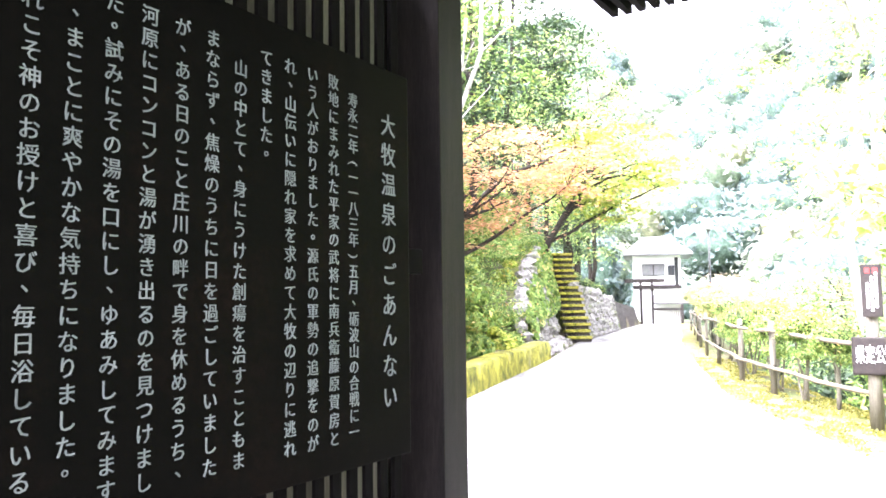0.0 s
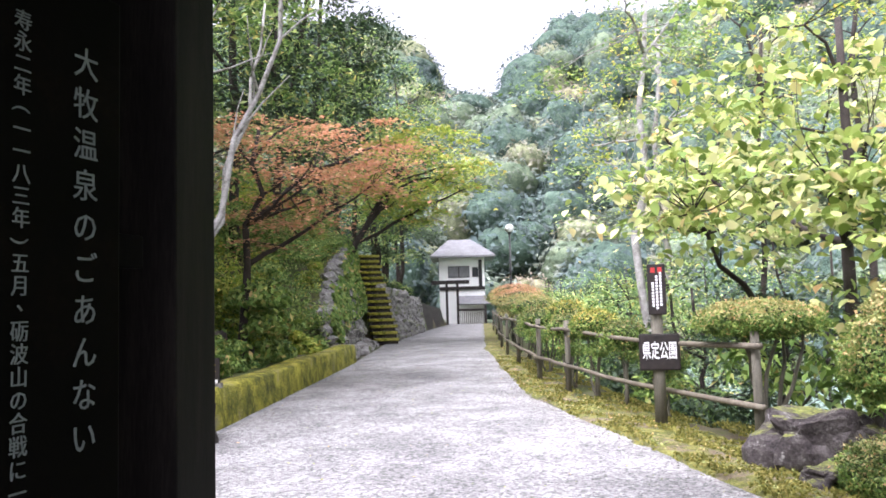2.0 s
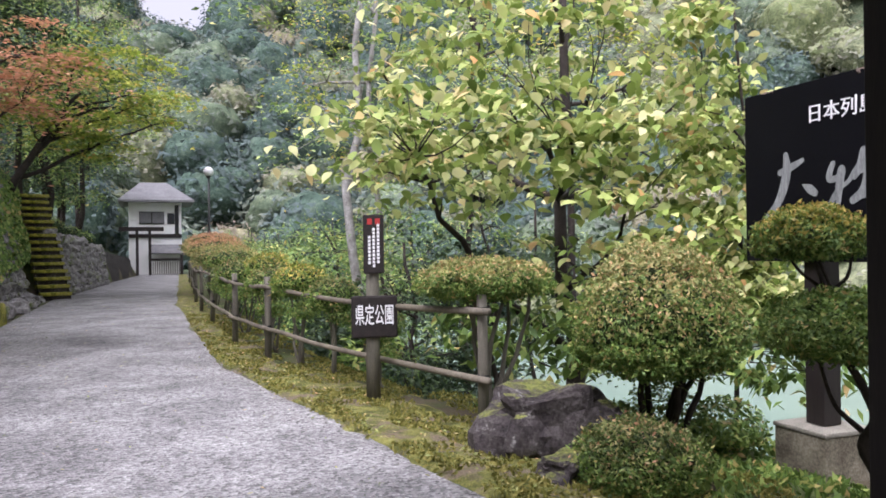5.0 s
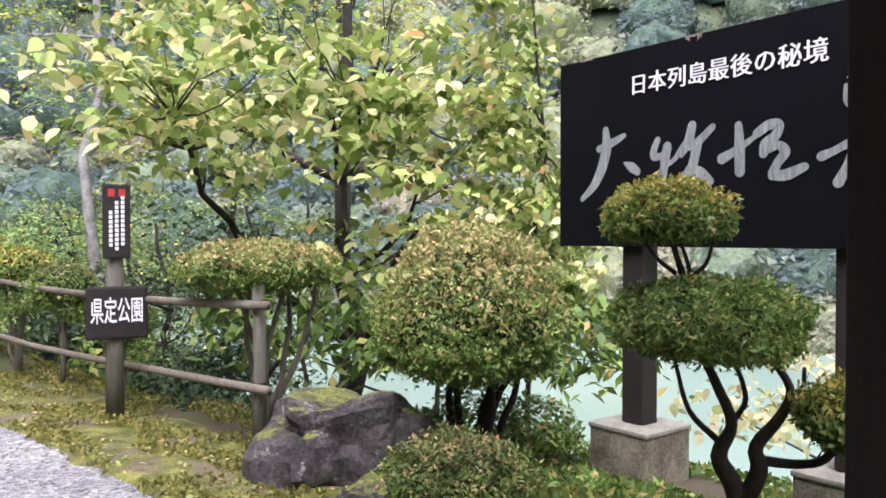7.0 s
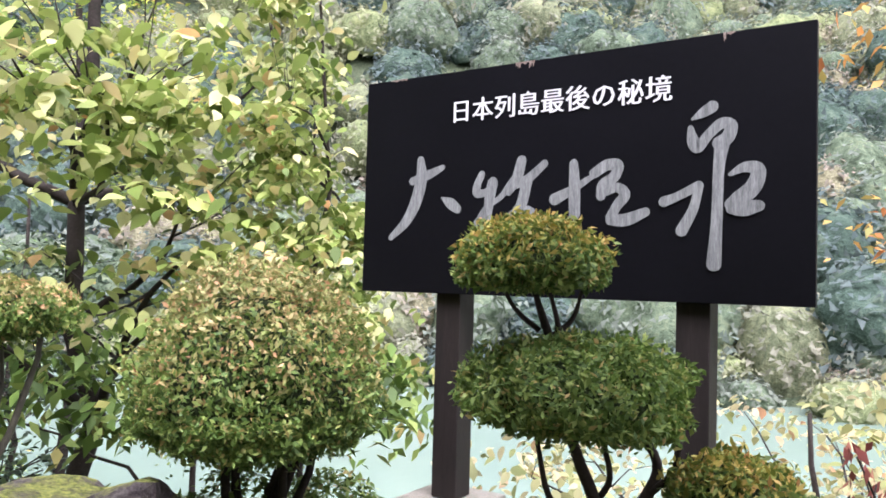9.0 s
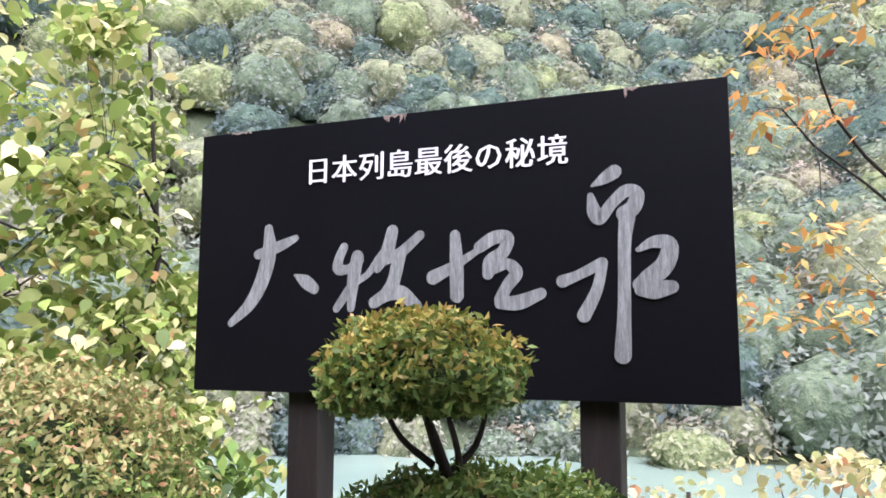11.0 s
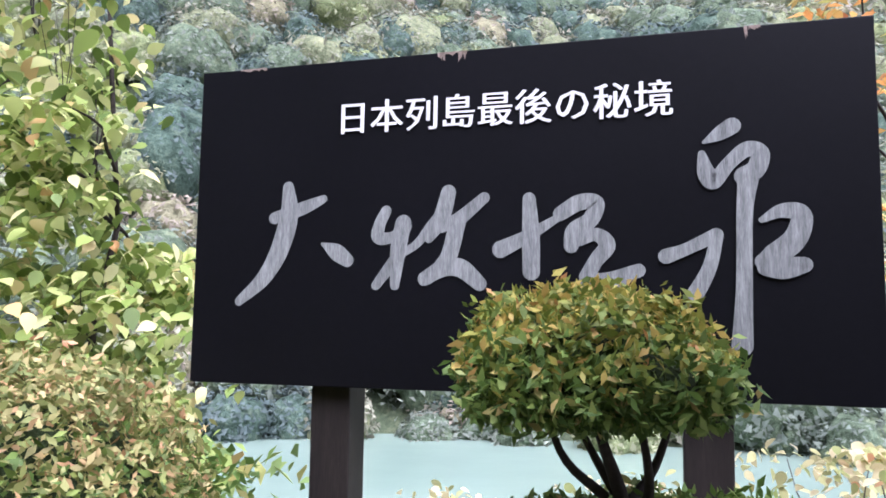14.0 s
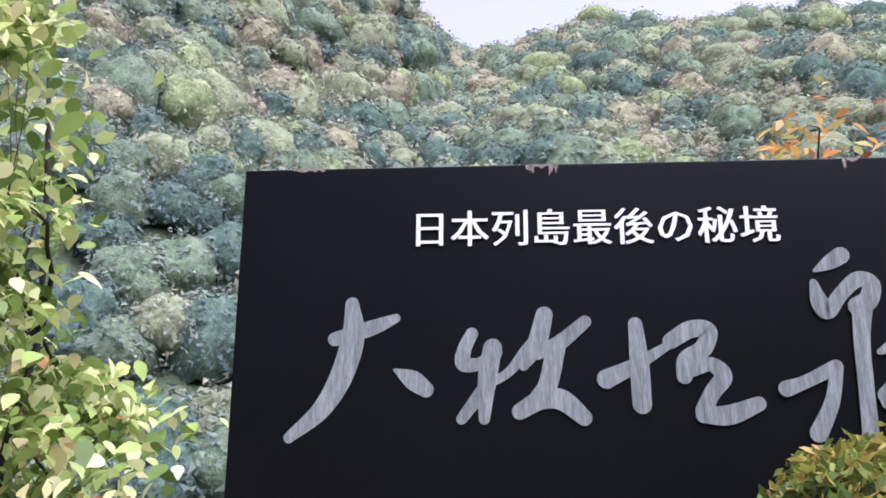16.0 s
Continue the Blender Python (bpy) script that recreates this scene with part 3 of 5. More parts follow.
def stems(parent, base, tops, r, material=None, name="stem"):
    for e in tops:
        bm = bmesh.new()
        line = bend(np.array(base) + np.append(R.normal(0, r, 2), 0), e, 6, 0.10)
        tube(bm, line, [r * (1 - 0.5 * k / 6) for k in range(7)], 7)
        part(name, bm, material or M_BARK, parent, smooth=True)


def bush(name, label, at, rx, ry, up, down, height, leaf_size, count, leaf_mat, nstems=0, group="clipped bushes", tips=None, stem_r=0.03):
    """at: foot on the ground; height: of the pad's middle over the foot."""
    b = thing(name, label, "bush", group, at=tuple(at))
    dome(b, "foliage", np.array([0, 0, height]), rx, ry, up, down, leaf_size, count, leaf_mat, tips=tips)
    if nstems:
        stems(b, (0, 0, -0.03), [(R.uniform(-0.5, 0.5) * rx, R.uniform(-0.5, 0.5) * ry, height - down * 0.2) for _ in range(nstems)], stem_r, M_GREYWOOD if group == "fence shrubs" else None)
    return b


def rock(name, label, at, size, turn=0.0, seed=0.0, material=None, levels=4):
    bm = bmesh.new()
    bmesh.ops.create_icosphere(bm, subdivisions=levels, radius=0.5)
    for v in bm.verts:
        d = v.co.normalized()
        c = Vector([math.copysign(abs(x) ** 0.72, x) for x in d]) * 0.5
        k = 1 + 0.55 * noise.noise(d * 1.4 + Vector((seed, 0, 0))) + 0.12 * noise.noise(d * 4 + Vector((0, seed, 0))) + 0.05 * noise.noise(d * 11 + Vector((0, seed, 0)))
        v.co = Vector((c.x * size[0], c.y * size[1], c.z * size[2])) * k
    ob = part(name, bm, material or M_ROCK, smooth=False)
    ob.matrix_world = pose(at[0], at[1], at[2] + size[2] * 0.38, 0, 0, turn)
    return tagged(ob, label, "rock", "rocks")


# ---- writing ----
def writing(body, size, m, material, parent, name="lettering", bold=0.0, line=1.0, depth=0.002):
    cu = bpy.data.curves.new(name, "FONT")
    cu.body, cu.size, cu.align_x, cu.align_y = body, size, "CENTER", "CENTER"
    cu.extrude, cu.offset, cu.space_line, cu.resolution_u = depth, bold, line, 2
    tmp = bpy.data.objects.new(name, cu)
    me = bpy.data.meshes.new_from_object(tmp)
    bpy.data.objects.remove(tmp)
    me.name = name
    me.materials.clear()
    me.materials.append(material)
    ob = new(name, me)
    ob.parent = parent
    ob.matrix_local = m
    return ob


def facing(origin, right, lift=0.0):
    """Pose of a flat panel: x along right (level), y up, z towards the reader."""
    right = Vector(right).normalized()
    out = right.cross(Vector((0, 0, 1)))
    m = Matrix.Identity(4)
    for i in range(3):
        m[i][0], m[i][1], m[i][2] = right[i], (0, 0, 1)[i], out[i]
    return Matrix.Translation(Vector(origin) + out * lift) @ m

# ---- big black sign by the river ----
SIGN_TL = Vector((6.598, 5.679, 2.743))
SIGN_E = Vector((-0.266, -0.964, 0)).normalized()
SIGN_N = SIGN_E.cross(Vector((0, 0, 1)))
sign = thing("signboard", "large black wooden signboard with silver brush lettering on two posts", "sign", at=(SIGN_TL.x, SIGN_TL.y, 0))
SIGN_M = facing((0, 0, 0), SIGN_E)


def on_sign(s, z, lift):
    return SIGN_M @ Matrix.Translation((s, z, lift))


bm = bmesh.new()
box(bm, (2.634, 1.335, 0.05), (1.337, 2.0755, -0.025), None, 0.004)
board = part("board", bm, M_BOARD, sign)
board.matrix_local = SIGN_M
for s in (0.64, 2.09):
    q = SIGN_M @ Vector((s, 0, -0.14))
    boxed("post", (0.17, 0.17, 1.75), (q.x, q.y, 1.065), M_DARKWOOD, sign, Matrix.Rotation(-AX, 4, "Z"), 0.008)
for k in range(9):
    for j, dx in enumerate((-0.0022, 0.0, 0.0022)):
        writing("日本列島最後の秘境"[k], 0.146, on_sign(1.325 + 0.1485 * (k - 4) + dx, 2.487, 0.004 + 0.0004 * j), M_WHITE, sign, "character", 0.0)


def stroke(points, index):
    """One brush stroke: (along, height, width) points, smooth, round ends."""
    p = np.array(points, float)
    f = np.linspace(0, len(p) - 1, (len(p) - 1) * 8 + 1)
    ext = np.vstack([2 * p[0] - p[1], p, 2 * p[-1] - p[-2]])
    out = []
    for x in f:
        i = min(int(x), len(p) - 2)
        t = x - i
        a, b, c, d = ext[i:i + 4]
        out.append(0.5 * (2 * b + (c - a) * t + (2 * a - 5 * b + 4 * c - d) * t * t + (3 * b - a - 3 * c + d) * t ** 3))
    out = np.array(out)
    tan = unit(np.gradient(out[:, :2], axis=0))
    nor = np.stack([-tan[:, 1], tan[:, 0]], axis=1)
    w = np.clip(out[:, 2:3] * 1.1, 0.008, 1) * 0.5
    left, right = out[:, :2] + nor * w, out[:, :2] - nor * w
    def cap(c, d, nn, ww):
        return [c + nn * ww * math.cos(a) + d * ww * math.sin(a) for a in np.linspace(0.3, math.pi - 0.3, 6)]
    bm = bmesh.new()
    lift = 0.0022 + 0.00025 * index
    lv = [bm.verts.new((x, y, lift)) for x, y in left]
    rv = [bm.verts.new((x, y, lift)) for x, y in right]
    for i in range(len(lv) - 1):
        bm.faces.new((rv[i], rv[i + 1], lv[i + 1], lv[i]))
    c1 = [bm.verts.new((x, y, lift)) for x, y in cap(out[-1, :2], tan[-1], nor[-1], w[-1])]
    bm.faces.new([lv[-1]] + [rv[-1]] + c1[::-1])
    c0 = [bm.verts.new((x, y, lift)) for x, y in cap(out[0, :2], -tan[0], nor[0], w[0])]
    bm.faces.new([rv[0], lv[0]] + c0)
    bmesh.ops.recalc_face_normals(bm, faces=bm.faces)
    ob = part("brush_stroke", bm, M_SILVER, sign)
    ob.matrix_local = SIGN_M @ Matrix.Translation((0.008, -0.01, 0)) @ Matrix.Diagonal((1.006, 1.007, 1, 1))
    return ob


FIRST = [[(0.38, 2.088, 0.045), (0.44, 2.105, 0.05), (0.52, 2.13, 0.05), (0.60, 2.162, 0.03)],
         [(0.440, 2.215, 0.045), (0.447, 2.10, 0.075), (0.41, 1.96, 0.075), (0.34, 1.84, 0.06), (0.23, 1.745, 0.035)],
         [(0.60, 1.978, 0.012), (0.66, 1.945, 0.06), (0.71, 1.91, 0.05)]]
SECOND = [[(0.872, 2.105, 0.04), (0.845, 2.05, 0.045), (0.842, 2.0, 0.05), (0.90, 2.0, 0.04), (0.955, 2.04, 0.045)],
          [(0.945, 2.055, 0.06), (0.925, 1.95, 0.06), (0.913, 1.81, 0.035)],
          [(0.905, 1.90, 0.045), (0.835, 1.81, 0.035)],
          [(0.93, 1.93, 0.03), (1.00, 1.97, 0.03), (1.06, 2.04, 0.04), (1.11, 2.09, 0.05)],
          [(1.128, 2.17, 0.055), (1.10, 2.07, 0.06), (1.052, 1.99, 0.03)],
          [(1.10, 2.04, 0.05), (1.17, 2.065, 0.05), (1.27, 2.145, 0.04)],
          [(1.165, 2.05, 0.06), (1.135, 1.93, 0.06), (1.10, 1.88, 0.055)],
          [(1.035, 1.835, 0.05), (1.11, 1.875, 0.06), (1.18, 1.875, 0.065), (1.255, 1.815, 0.05)]]
THIRD = [[(1.443, 2.135, 0.045), (1.45, 2.0, 0.06), (1.452, 1.86, 0.06)],
         [(1.335, 1.945, 0.06), (1.43, 1.99, 0.045), (1.56, 2.065, 0.025)],
         [(1.56, 2.075, 0.05), (1.63, 2.115, 0.055), (1.69, 2.11, 0.055), (1.67, 2.05, 0.055), (1.61, 2.01, 0.055), (1.60, 1.955, 0.05)],
         [(1.63, 1.975, 0.04), (1.69, 1.995, 0.045), (1.73, 1.955, 0.055), (1.69, 1.90, 0.05), (1.655, 1.84, 0.05)],
         [(1.655, 1.825, 0.05), (1.74, 1.825, 0.06), (1.84, 1.862, 0.045)]]
FOURTH = [[(2.07, 2.318, 0.012), (2.12, 2.345, 0.045), (2.165, 2.372, 0.055)],
          [(2.062, 2.275, 0.025), (2.075, 2.21, 0.055), (2.10, 2.175, 0.05), (2.15, 2.235, 0.045), (2.21, 2.285, 0.05), (2.255, 2.27, 0.055), (2.24, 2.215, 0.06), (2.20, 2.19, 0.06)],
          [(2.215, 2.19, 0.065), (2.20, 2.06, 0.05), (2.193, 1.80, 0.05), (2.182, 1.60, 0.065)],
          [(1.935, 1.912, 0.05), (2.00, 1.935, 0.04), (2.105, 1.985, 0.045)],
          [(2.108, 1.985, 0.04), (2.08, 1.87, 0.045), (2.025, 1.765, 0.055)],
          [(2.255, 2.035, 0.02), (2.32, 2.065, 0.045), (2.38, 2.05, 0.06), (2.36, 1.97, 0.07), (2.29, 1.91, 0.07), (2.255, 1.89, 0.05)],
          [(2.265, 1.87, 0.055), (2.32, 1.868, 0.07), (2.385, 1.878, 0.05)]]
for i, st in enumerate(FIRST + SECOND + THIRD + FOURTH):
    stroke(st, i)

for s in (0.64, 2.09):
    q = SIGN_TL + SIGN_E * s - SIGN_N * 0.14
    b = thing("concrete_footing", "weathered concrete footing block under a sign post", "footing", "sign footings", at=(q.x, q.y, -0.3), turn=-15.5)
    boxed("block", (0.48, 0.48, 0.45), (0, 0, 0.225), M_CONCRETE, b, None, 0.012)
    boxed("cap", (0.50, 0.50, 0.035), (0, 0, 0.4665), M_CAP, b, None, 0.012, "pale worn concrete cap")

# worn spots where the paint has come off along the top edge
M_WORN = mottled("bare_worn_wood", [(0.3, (0.10, 0.06, 0.04)), (0.6, (0.30, 0.24, 0.20)), (0.8, (0.5, 0.48, 0.45))], 20, 90, 0.9, 0.3, 0.003)
for s0, wd, ht in ((0.28, 0.10, 0.012), (0.22, 0.03, 0.01), (1.15, 0.12, 0.022), (1.19, 0.03, 0.05), (1.11, 0.02, 0.04), (2.27, 0.04, 0.018), (2.24, 0.012, 0.05)):
    bm = bmesh.new()
    top_l = [bm.verts.new((s0 - wd / 2 + wd * k / 8, 2.743, 0.0012)) for k in range(9)]
    low_l = [bm.verts.new((s0 - wd / 2 + wd * k / 8, 2.741 - ht * R.uniform(0.15, 1.0), 0.0012)) for k in range(9)]
    for k in range(8):
        bm.faces.new((low_l[k], low_l[k + 1], top_l[k + 1], top_l[k]))
    q = part("worn_patch", bm, M_WORN, sign)
    q.matrix_local = SIGN_M

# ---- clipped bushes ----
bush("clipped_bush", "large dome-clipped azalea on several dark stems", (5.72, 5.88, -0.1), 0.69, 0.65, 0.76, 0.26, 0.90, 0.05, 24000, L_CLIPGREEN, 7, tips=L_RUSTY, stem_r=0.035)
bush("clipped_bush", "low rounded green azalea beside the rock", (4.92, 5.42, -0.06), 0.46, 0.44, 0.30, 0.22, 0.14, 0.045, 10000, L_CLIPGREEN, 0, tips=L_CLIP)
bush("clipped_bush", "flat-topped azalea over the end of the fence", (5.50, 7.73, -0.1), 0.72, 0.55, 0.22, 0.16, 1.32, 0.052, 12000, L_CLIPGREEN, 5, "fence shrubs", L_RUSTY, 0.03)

tiered = thing("tiered_shrub", "tiered cloud-pruned azalea with a crooked dark trunk", "bush", "clipped bushes", at=(5.2, 4.03, -0.15))
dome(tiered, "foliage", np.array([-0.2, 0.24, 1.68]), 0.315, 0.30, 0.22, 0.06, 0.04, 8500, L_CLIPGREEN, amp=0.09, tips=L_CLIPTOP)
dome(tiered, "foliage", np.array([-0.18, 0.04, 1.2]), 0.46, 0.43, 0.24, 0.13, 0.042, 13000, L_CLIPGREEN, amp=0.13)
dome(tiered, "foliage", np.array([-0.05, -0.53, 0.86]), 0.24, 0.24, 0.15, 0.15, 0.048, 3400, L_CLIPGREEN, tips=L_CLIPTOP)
for pts, rad in (([(0, -0.03, -0.03), (0.01, -0.05, 0.2), (0.0, -0.02, 0.43), (-0.02, 0.05, 0.58), (-0.02, -0.01, 0.74), (-0.05, 0.05, 0.92), (-0.14, 0.08, 1.05)], (0.06, 0.05, 0.048, 0.04, 0.028, 0.024, 0.02)),
                 ([(-0.14, 0.08, 1.05), (-0.12, 0.14, 1.25), (-0.19, 0.16, 1.42), (-0.2, 0.22, 1.6)], (0.024, 0.021, 0.018, 0.010)),
                 ([(-0.17, 0.15, 1.38), (-0.24, 0.12, 1.47), (-0.30, 0.15, 1.62)], (0.014, 0.011, 0.007)), ([(-0.18, 0.16, 1.42), (-0.13, 0.08, 1.5), (-0.15, 0.04, 1.63)], (0.013, 0.010, 0.007)),
                 ([(-0.19, 0.18, 1.46), (-0.12, 0.22, 1.54), (-0.06, 0.26, 1.64)], (0.012, 0.009, 0.006)), ([(-0.19, 0.2, 1.45), (-0.22, 0.29, 1.53), (-0.28, 0.34, 1.64)], (0.012, 0.009, 0.006)),
                 ([(-0.02, 0.05, 0.6), (0.05, 0.0, 0.74), (0.03, -0.06, 0.86), (-0.03, -0.02, 1.06)], (0.018, 0.015, 0.013, 0.010)), ([(0.1, -0.2, 0.78), (0.05, -0.3, 0.9), (-0.05, -0.33, 1.04)], (0.016, 0.012, 0.009)),
                 ([(-0.03, 0.06, 0.66), (-0.12, 0.16, 0.8), (-0.2, 0.2, 1.04)], (0.017, 0.013, 0.009)),
                 ([(0, -0.04, 0.32), (0.03, -0.12, 0.52), (0.06, -0.10, 0.63), (0.1, -0.2, 0.78), (0.1, -0.24, 0.92), (0.0, -0.15, 1.1)], (0.045, 0.042, 0.034, 0.026, 0.02, 0.016)),
                 ([(0.05, -0.11, 0.57), (0.12, -0.27, 0.56), (0.08, -0.4, 0.62), (0.0, -0.5, 0.8)], (0.026, 0.022, 0.02, 0.016))):
    bm = bmesh.new()
    tube(bm, *rounded(pts, rad), 9)
    part("limb", bm, M_BARK, tiered, smooth=True)

# ---- rocks ----
rock("rock", "dark lichen-spotted boulder capped with moss", (5.0, 6.4, -0.16), (0.95, 0.62, 0.78), -30, 2.0)
rock("rock", "small grey angular rock", (4.52, 5.72, -0.08), (0.42, 0.32, 0.26), 20, 5.0)
rock("rock", "pale grey stone by the path", (4.35, 4.75, -0.08), (0.3, 0.24, 0.16), 50, 9.0)

# ---- park signs ----
ps = thing("park_sign", "wooden post with a black park plaque and a narrow notice board", "sign", at=(4.95, 8.87, -0.05))
bm = bmesh.new()
tube(bm, [(0, 0, 0), (0, 0, 0.7), (0.005, 0, 1.9)], [0.075, 0.072, 0.065], 12)
part("post", bm, M_GREYWOOD, ps, smooth=True)
PSM = facing((-0.03, -0.085, 0), (0.90, -0.43, 0))
bm = bmesh.new()
box(bm, (0.47, 0.43, 0.03), (0, 0.91, 0.0), None, 0.02)
q = part("plaque", bm, M_DARKWOOD, ps, "black plaque with white characters")
q.matrix_local = PSM
writing("県定公園", 0.117, PSM @ Matrix.Translation((0, 0.915, 0.018)) @ Matrix.Diagonal((0.85, 1.9, 1, 1)), M_WHITE, ps, "lettering", 0.0012)
bm = bmesh.new()
box(bm, (0.21, 0.60, 0.03), (0.0, 1.65, 0.0), None, 0.012)
q = part("notice_board", bm, M_DARKWOOD, ps, "narrow dark board with red and white characters")
q.matrix_local = PSM
for k, (n_chars, top) in enumerate(((11, 1.84), (11, 1.80), (8, 1.72))):
    bm = bmesh.new()
    for c in range(n_chars):
        box(bm, (0.026, 0.028, 0.003), (0.045 - 0.045 * k, top - 0.037 * c, 0.0175))
    q = part("lettering", bm, M_WHITE, ps)
    q.matrix_local = PSM
bm = bmesh.new()
box(bm, (0.05, 0.06, 0.003), (-0.04, 1.88, 0.0175))
box(bm, (0.05, 0.06, 0.003), (0.04, 1.88, 0.0175))
q = part("red_mark", bm, M_RED, ps)
q.matrix_local = PSM

# ---- fence ----
fence = thing("fence", "weathered log fence with two round rails tied with black rope", "fence", at=(0, 0, 0))
FENCE = [(8.44, 3.0), (13.6, 1.85), (15.75, 1.6), (19.5, 1.5), (23.5, 1.5), (28, 1.6), (33, 1.8), (39, 2.0), (46, 2.2)]
for u, v in FENCE:
    q = place(u, v)
    z = land(u, v)
    bm = bmesh.new()
    tube(bm, [(q.x, q.y, z - 0.1), (q.x + 0.01, q.y, z + 0.6), (q.x, q.y, z + 1.2)], [0.052, 0.049, 0.046], 10)
    part("post", bm, M_GREYWOOD, fence, smooth=True)
    for h in (0.46, 1.06):
        bm = bmesh.new()
        tube(bm, [(q.x, q.y, z + h - 0.03), (q.x, q.y, z + h + 0.03)], [0.057, 0.057], 10)
        part("rope", bm, M_BLACK, fence)
for (u0, v0), (u1, v1) in zip(FENCE, FENCE[1:]):
    a, b = place(u0, v0), place(u1, v1)
    for h in (0.46, 1.06):
        bm = bmesh.new()
        e = (b - a).normalized() * 0.18
        p0, p1 = a - e + Vector((-0.06, 0, land(u0, v0) + h)), b + e + Vector((-0.06, 0, land(u1, v1) + h))
        tube(bm, bend(p0, p1, 6, 0.012, -0.004, 0.002), [0.033, 0.032, 0.032, 0.031, 0.03, 0.03, 0.029], 9)
        part("rail", bm, M_RAIL, fence, smooth=True)

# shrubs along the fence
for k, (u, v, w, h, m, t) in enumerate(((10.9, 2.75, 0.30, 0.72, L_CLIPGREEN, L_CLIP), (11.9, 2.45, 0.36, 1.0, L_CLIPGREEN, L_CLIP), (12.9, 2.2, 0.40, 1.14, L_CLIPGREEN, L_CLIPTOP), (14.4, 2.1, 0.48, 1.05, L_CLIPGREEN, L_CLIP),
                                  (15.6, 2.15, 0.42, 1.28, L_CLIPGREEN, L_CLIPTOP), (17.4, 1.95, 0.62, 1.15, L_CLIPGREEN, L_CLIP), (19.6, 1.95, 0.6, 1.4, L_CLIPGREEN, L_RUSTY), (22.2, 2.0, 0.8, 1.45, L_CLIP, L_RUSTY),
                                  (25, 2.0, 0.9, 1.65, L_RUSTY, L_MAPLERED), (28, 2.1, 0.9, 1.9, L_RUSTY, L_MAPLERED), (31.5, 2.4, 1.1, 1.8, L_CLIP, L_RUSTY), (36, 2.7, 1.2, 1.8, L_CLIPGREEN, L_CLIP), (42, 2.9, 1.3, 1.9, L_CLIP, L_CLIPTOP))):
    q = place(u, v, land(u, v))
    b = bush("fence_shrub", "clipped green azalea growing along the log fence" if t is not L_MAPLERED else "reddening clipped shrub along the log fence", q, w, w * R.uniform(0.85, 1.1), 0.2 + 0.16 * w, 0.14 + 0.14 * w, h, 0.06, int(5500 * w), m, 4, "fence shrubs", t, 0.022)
    side_r = w * 0.55
    dome(b, "foliage", np.array([R.uniform(-0.7, 0.2) * w, -0.6 * w, h * R.uniform(0.55, 0.8)]), side_r, side_r, side_r * 0.5, side_r * 0.4, 0.06, int(2600 * side_r), m, core=False, fill=0.25)

# ---- moss-covered low wall ----
wall = thing("low_wall", "low concrete wall thickly grown with yellow-green moss", "wall", at=(0, 0, 0))
wall["kind"] = "structure"
bm = bmesh.new()
sec = []
for u in np.arange(9.9, 21.8, 0.25):
    rl = road_left(u)
    hh = 0.5 + 0.02 * math.sin(u * 1.3)
    prof = [(0.02, -0.05), (0.0, 0.25), (-0.02, hh - 0.03), (-0.06, hh), (-0.38, hh + 0.01), (-0.42, hh - 0.05), (-0.42, -0.05)]
    sec.append([bm.verts.new(place(u, rl + a + 0.015 * noise.noise(Vector((u * 2, b * 4, 0))), b + 0.02 * noise.noise(Vector((u * 2, a * 9, 3))))) for a, b in prof])
for a, b in zip(sec, sec[1:]):
    for k in range(6):
        bm.faces.new((a[k], a[k + 1], b[k + 1], b[k]))
bm.faces.new(sec[0]), bm.faces.new(sec[-1][::-1])
part("wall_body", bm, M_MOSSWALL, wall, smooth=True)

for k, (u, d, s) in enumerate(((9.35, -0.28, (0.95, 0.75, 0.8)), (8.75, -0.1, (0.9, 0.8, 0.7)), (7.2, 0.3, (1.0, 0.8, 0.7)), (10.4, 1.0, (0.5, 0.4, 0.3)), (12.2, 1.1, (0.8, 0.6, 0.6)), (11.4, 1.5, (1.3, 0.9, 1.3)), (13.3, 1.5, (1.2, 0.9, 1.3)), (14.9, 1.3, (0.9, 0.6, 0.8)), (12.6, 0.75, (0.5, 0.4, 0.4)), (16.4, 1.2, (0.7, 0.5, 0.6)))):
    q = place(u, road_left(u) - d - 0.4)
    rock("rock", "grey mossy garden rock behind the low wall", (q.x, q.y, land(u, road_left(u) - d - 0.4) - 0.08), s, 37 * k, 3.3 * k, None, 3)

for k in range(11):
    u = 21.9 + 0.85 * k
    v = road_left(u) - R.uniform(0.25, 0.6)
    q = place(u, v, 0)
    w = R.uniform(0.4, 0.75)
    rock("rock", "mossy grey rubble stone at the foot of the stone wall", (q.x, q.y, -0.06), (w, w * 0.8, w * R.uniform(0.6, 0.9)), 51 * k, 2.1 * k + 40, M_STONE, 3)

# ---- far hillside woodland across the river and at the valley's head ----
def crown_form(seed):
    """A broad crown of billowing lobes, open below: corners and triangles of a unit form."""
    bm = bmesh.new()
    bmesh.ops.create_icosphere(bm, subdivisions=3, radius=1.0)
    low = [v for v in bm.verts if v.co.z < -0.75]
    bmesh.ops.delete(bm, geom=low, context="VERTS")
    heads = unit(R.normal(0, 1, (17, 3)) + [0, 0, 0.35])
    for v in bm.verts:
        d = np.array(v.co)
        lobe = float(np.max(heads @ d))
        k = 0.62 + 0.46 * max(0.0, lobe - 0.55) / 0.45 + 0.16 * noise.noise(Vector(d) * 5.5 + Vector((seed, 0, 0))) + 0.07 * noise.noise(Vector(d) * 13 + Vector((0, seed, 0)))
        v.co = Vector(d * k)
    bm.verts.index_update()
    corners = np.array([v.co for v in bm.verts])
    tris = np.array([[v.index for v in f.verts] for f in bm.faces])
    bm.free()
    return corners, tris


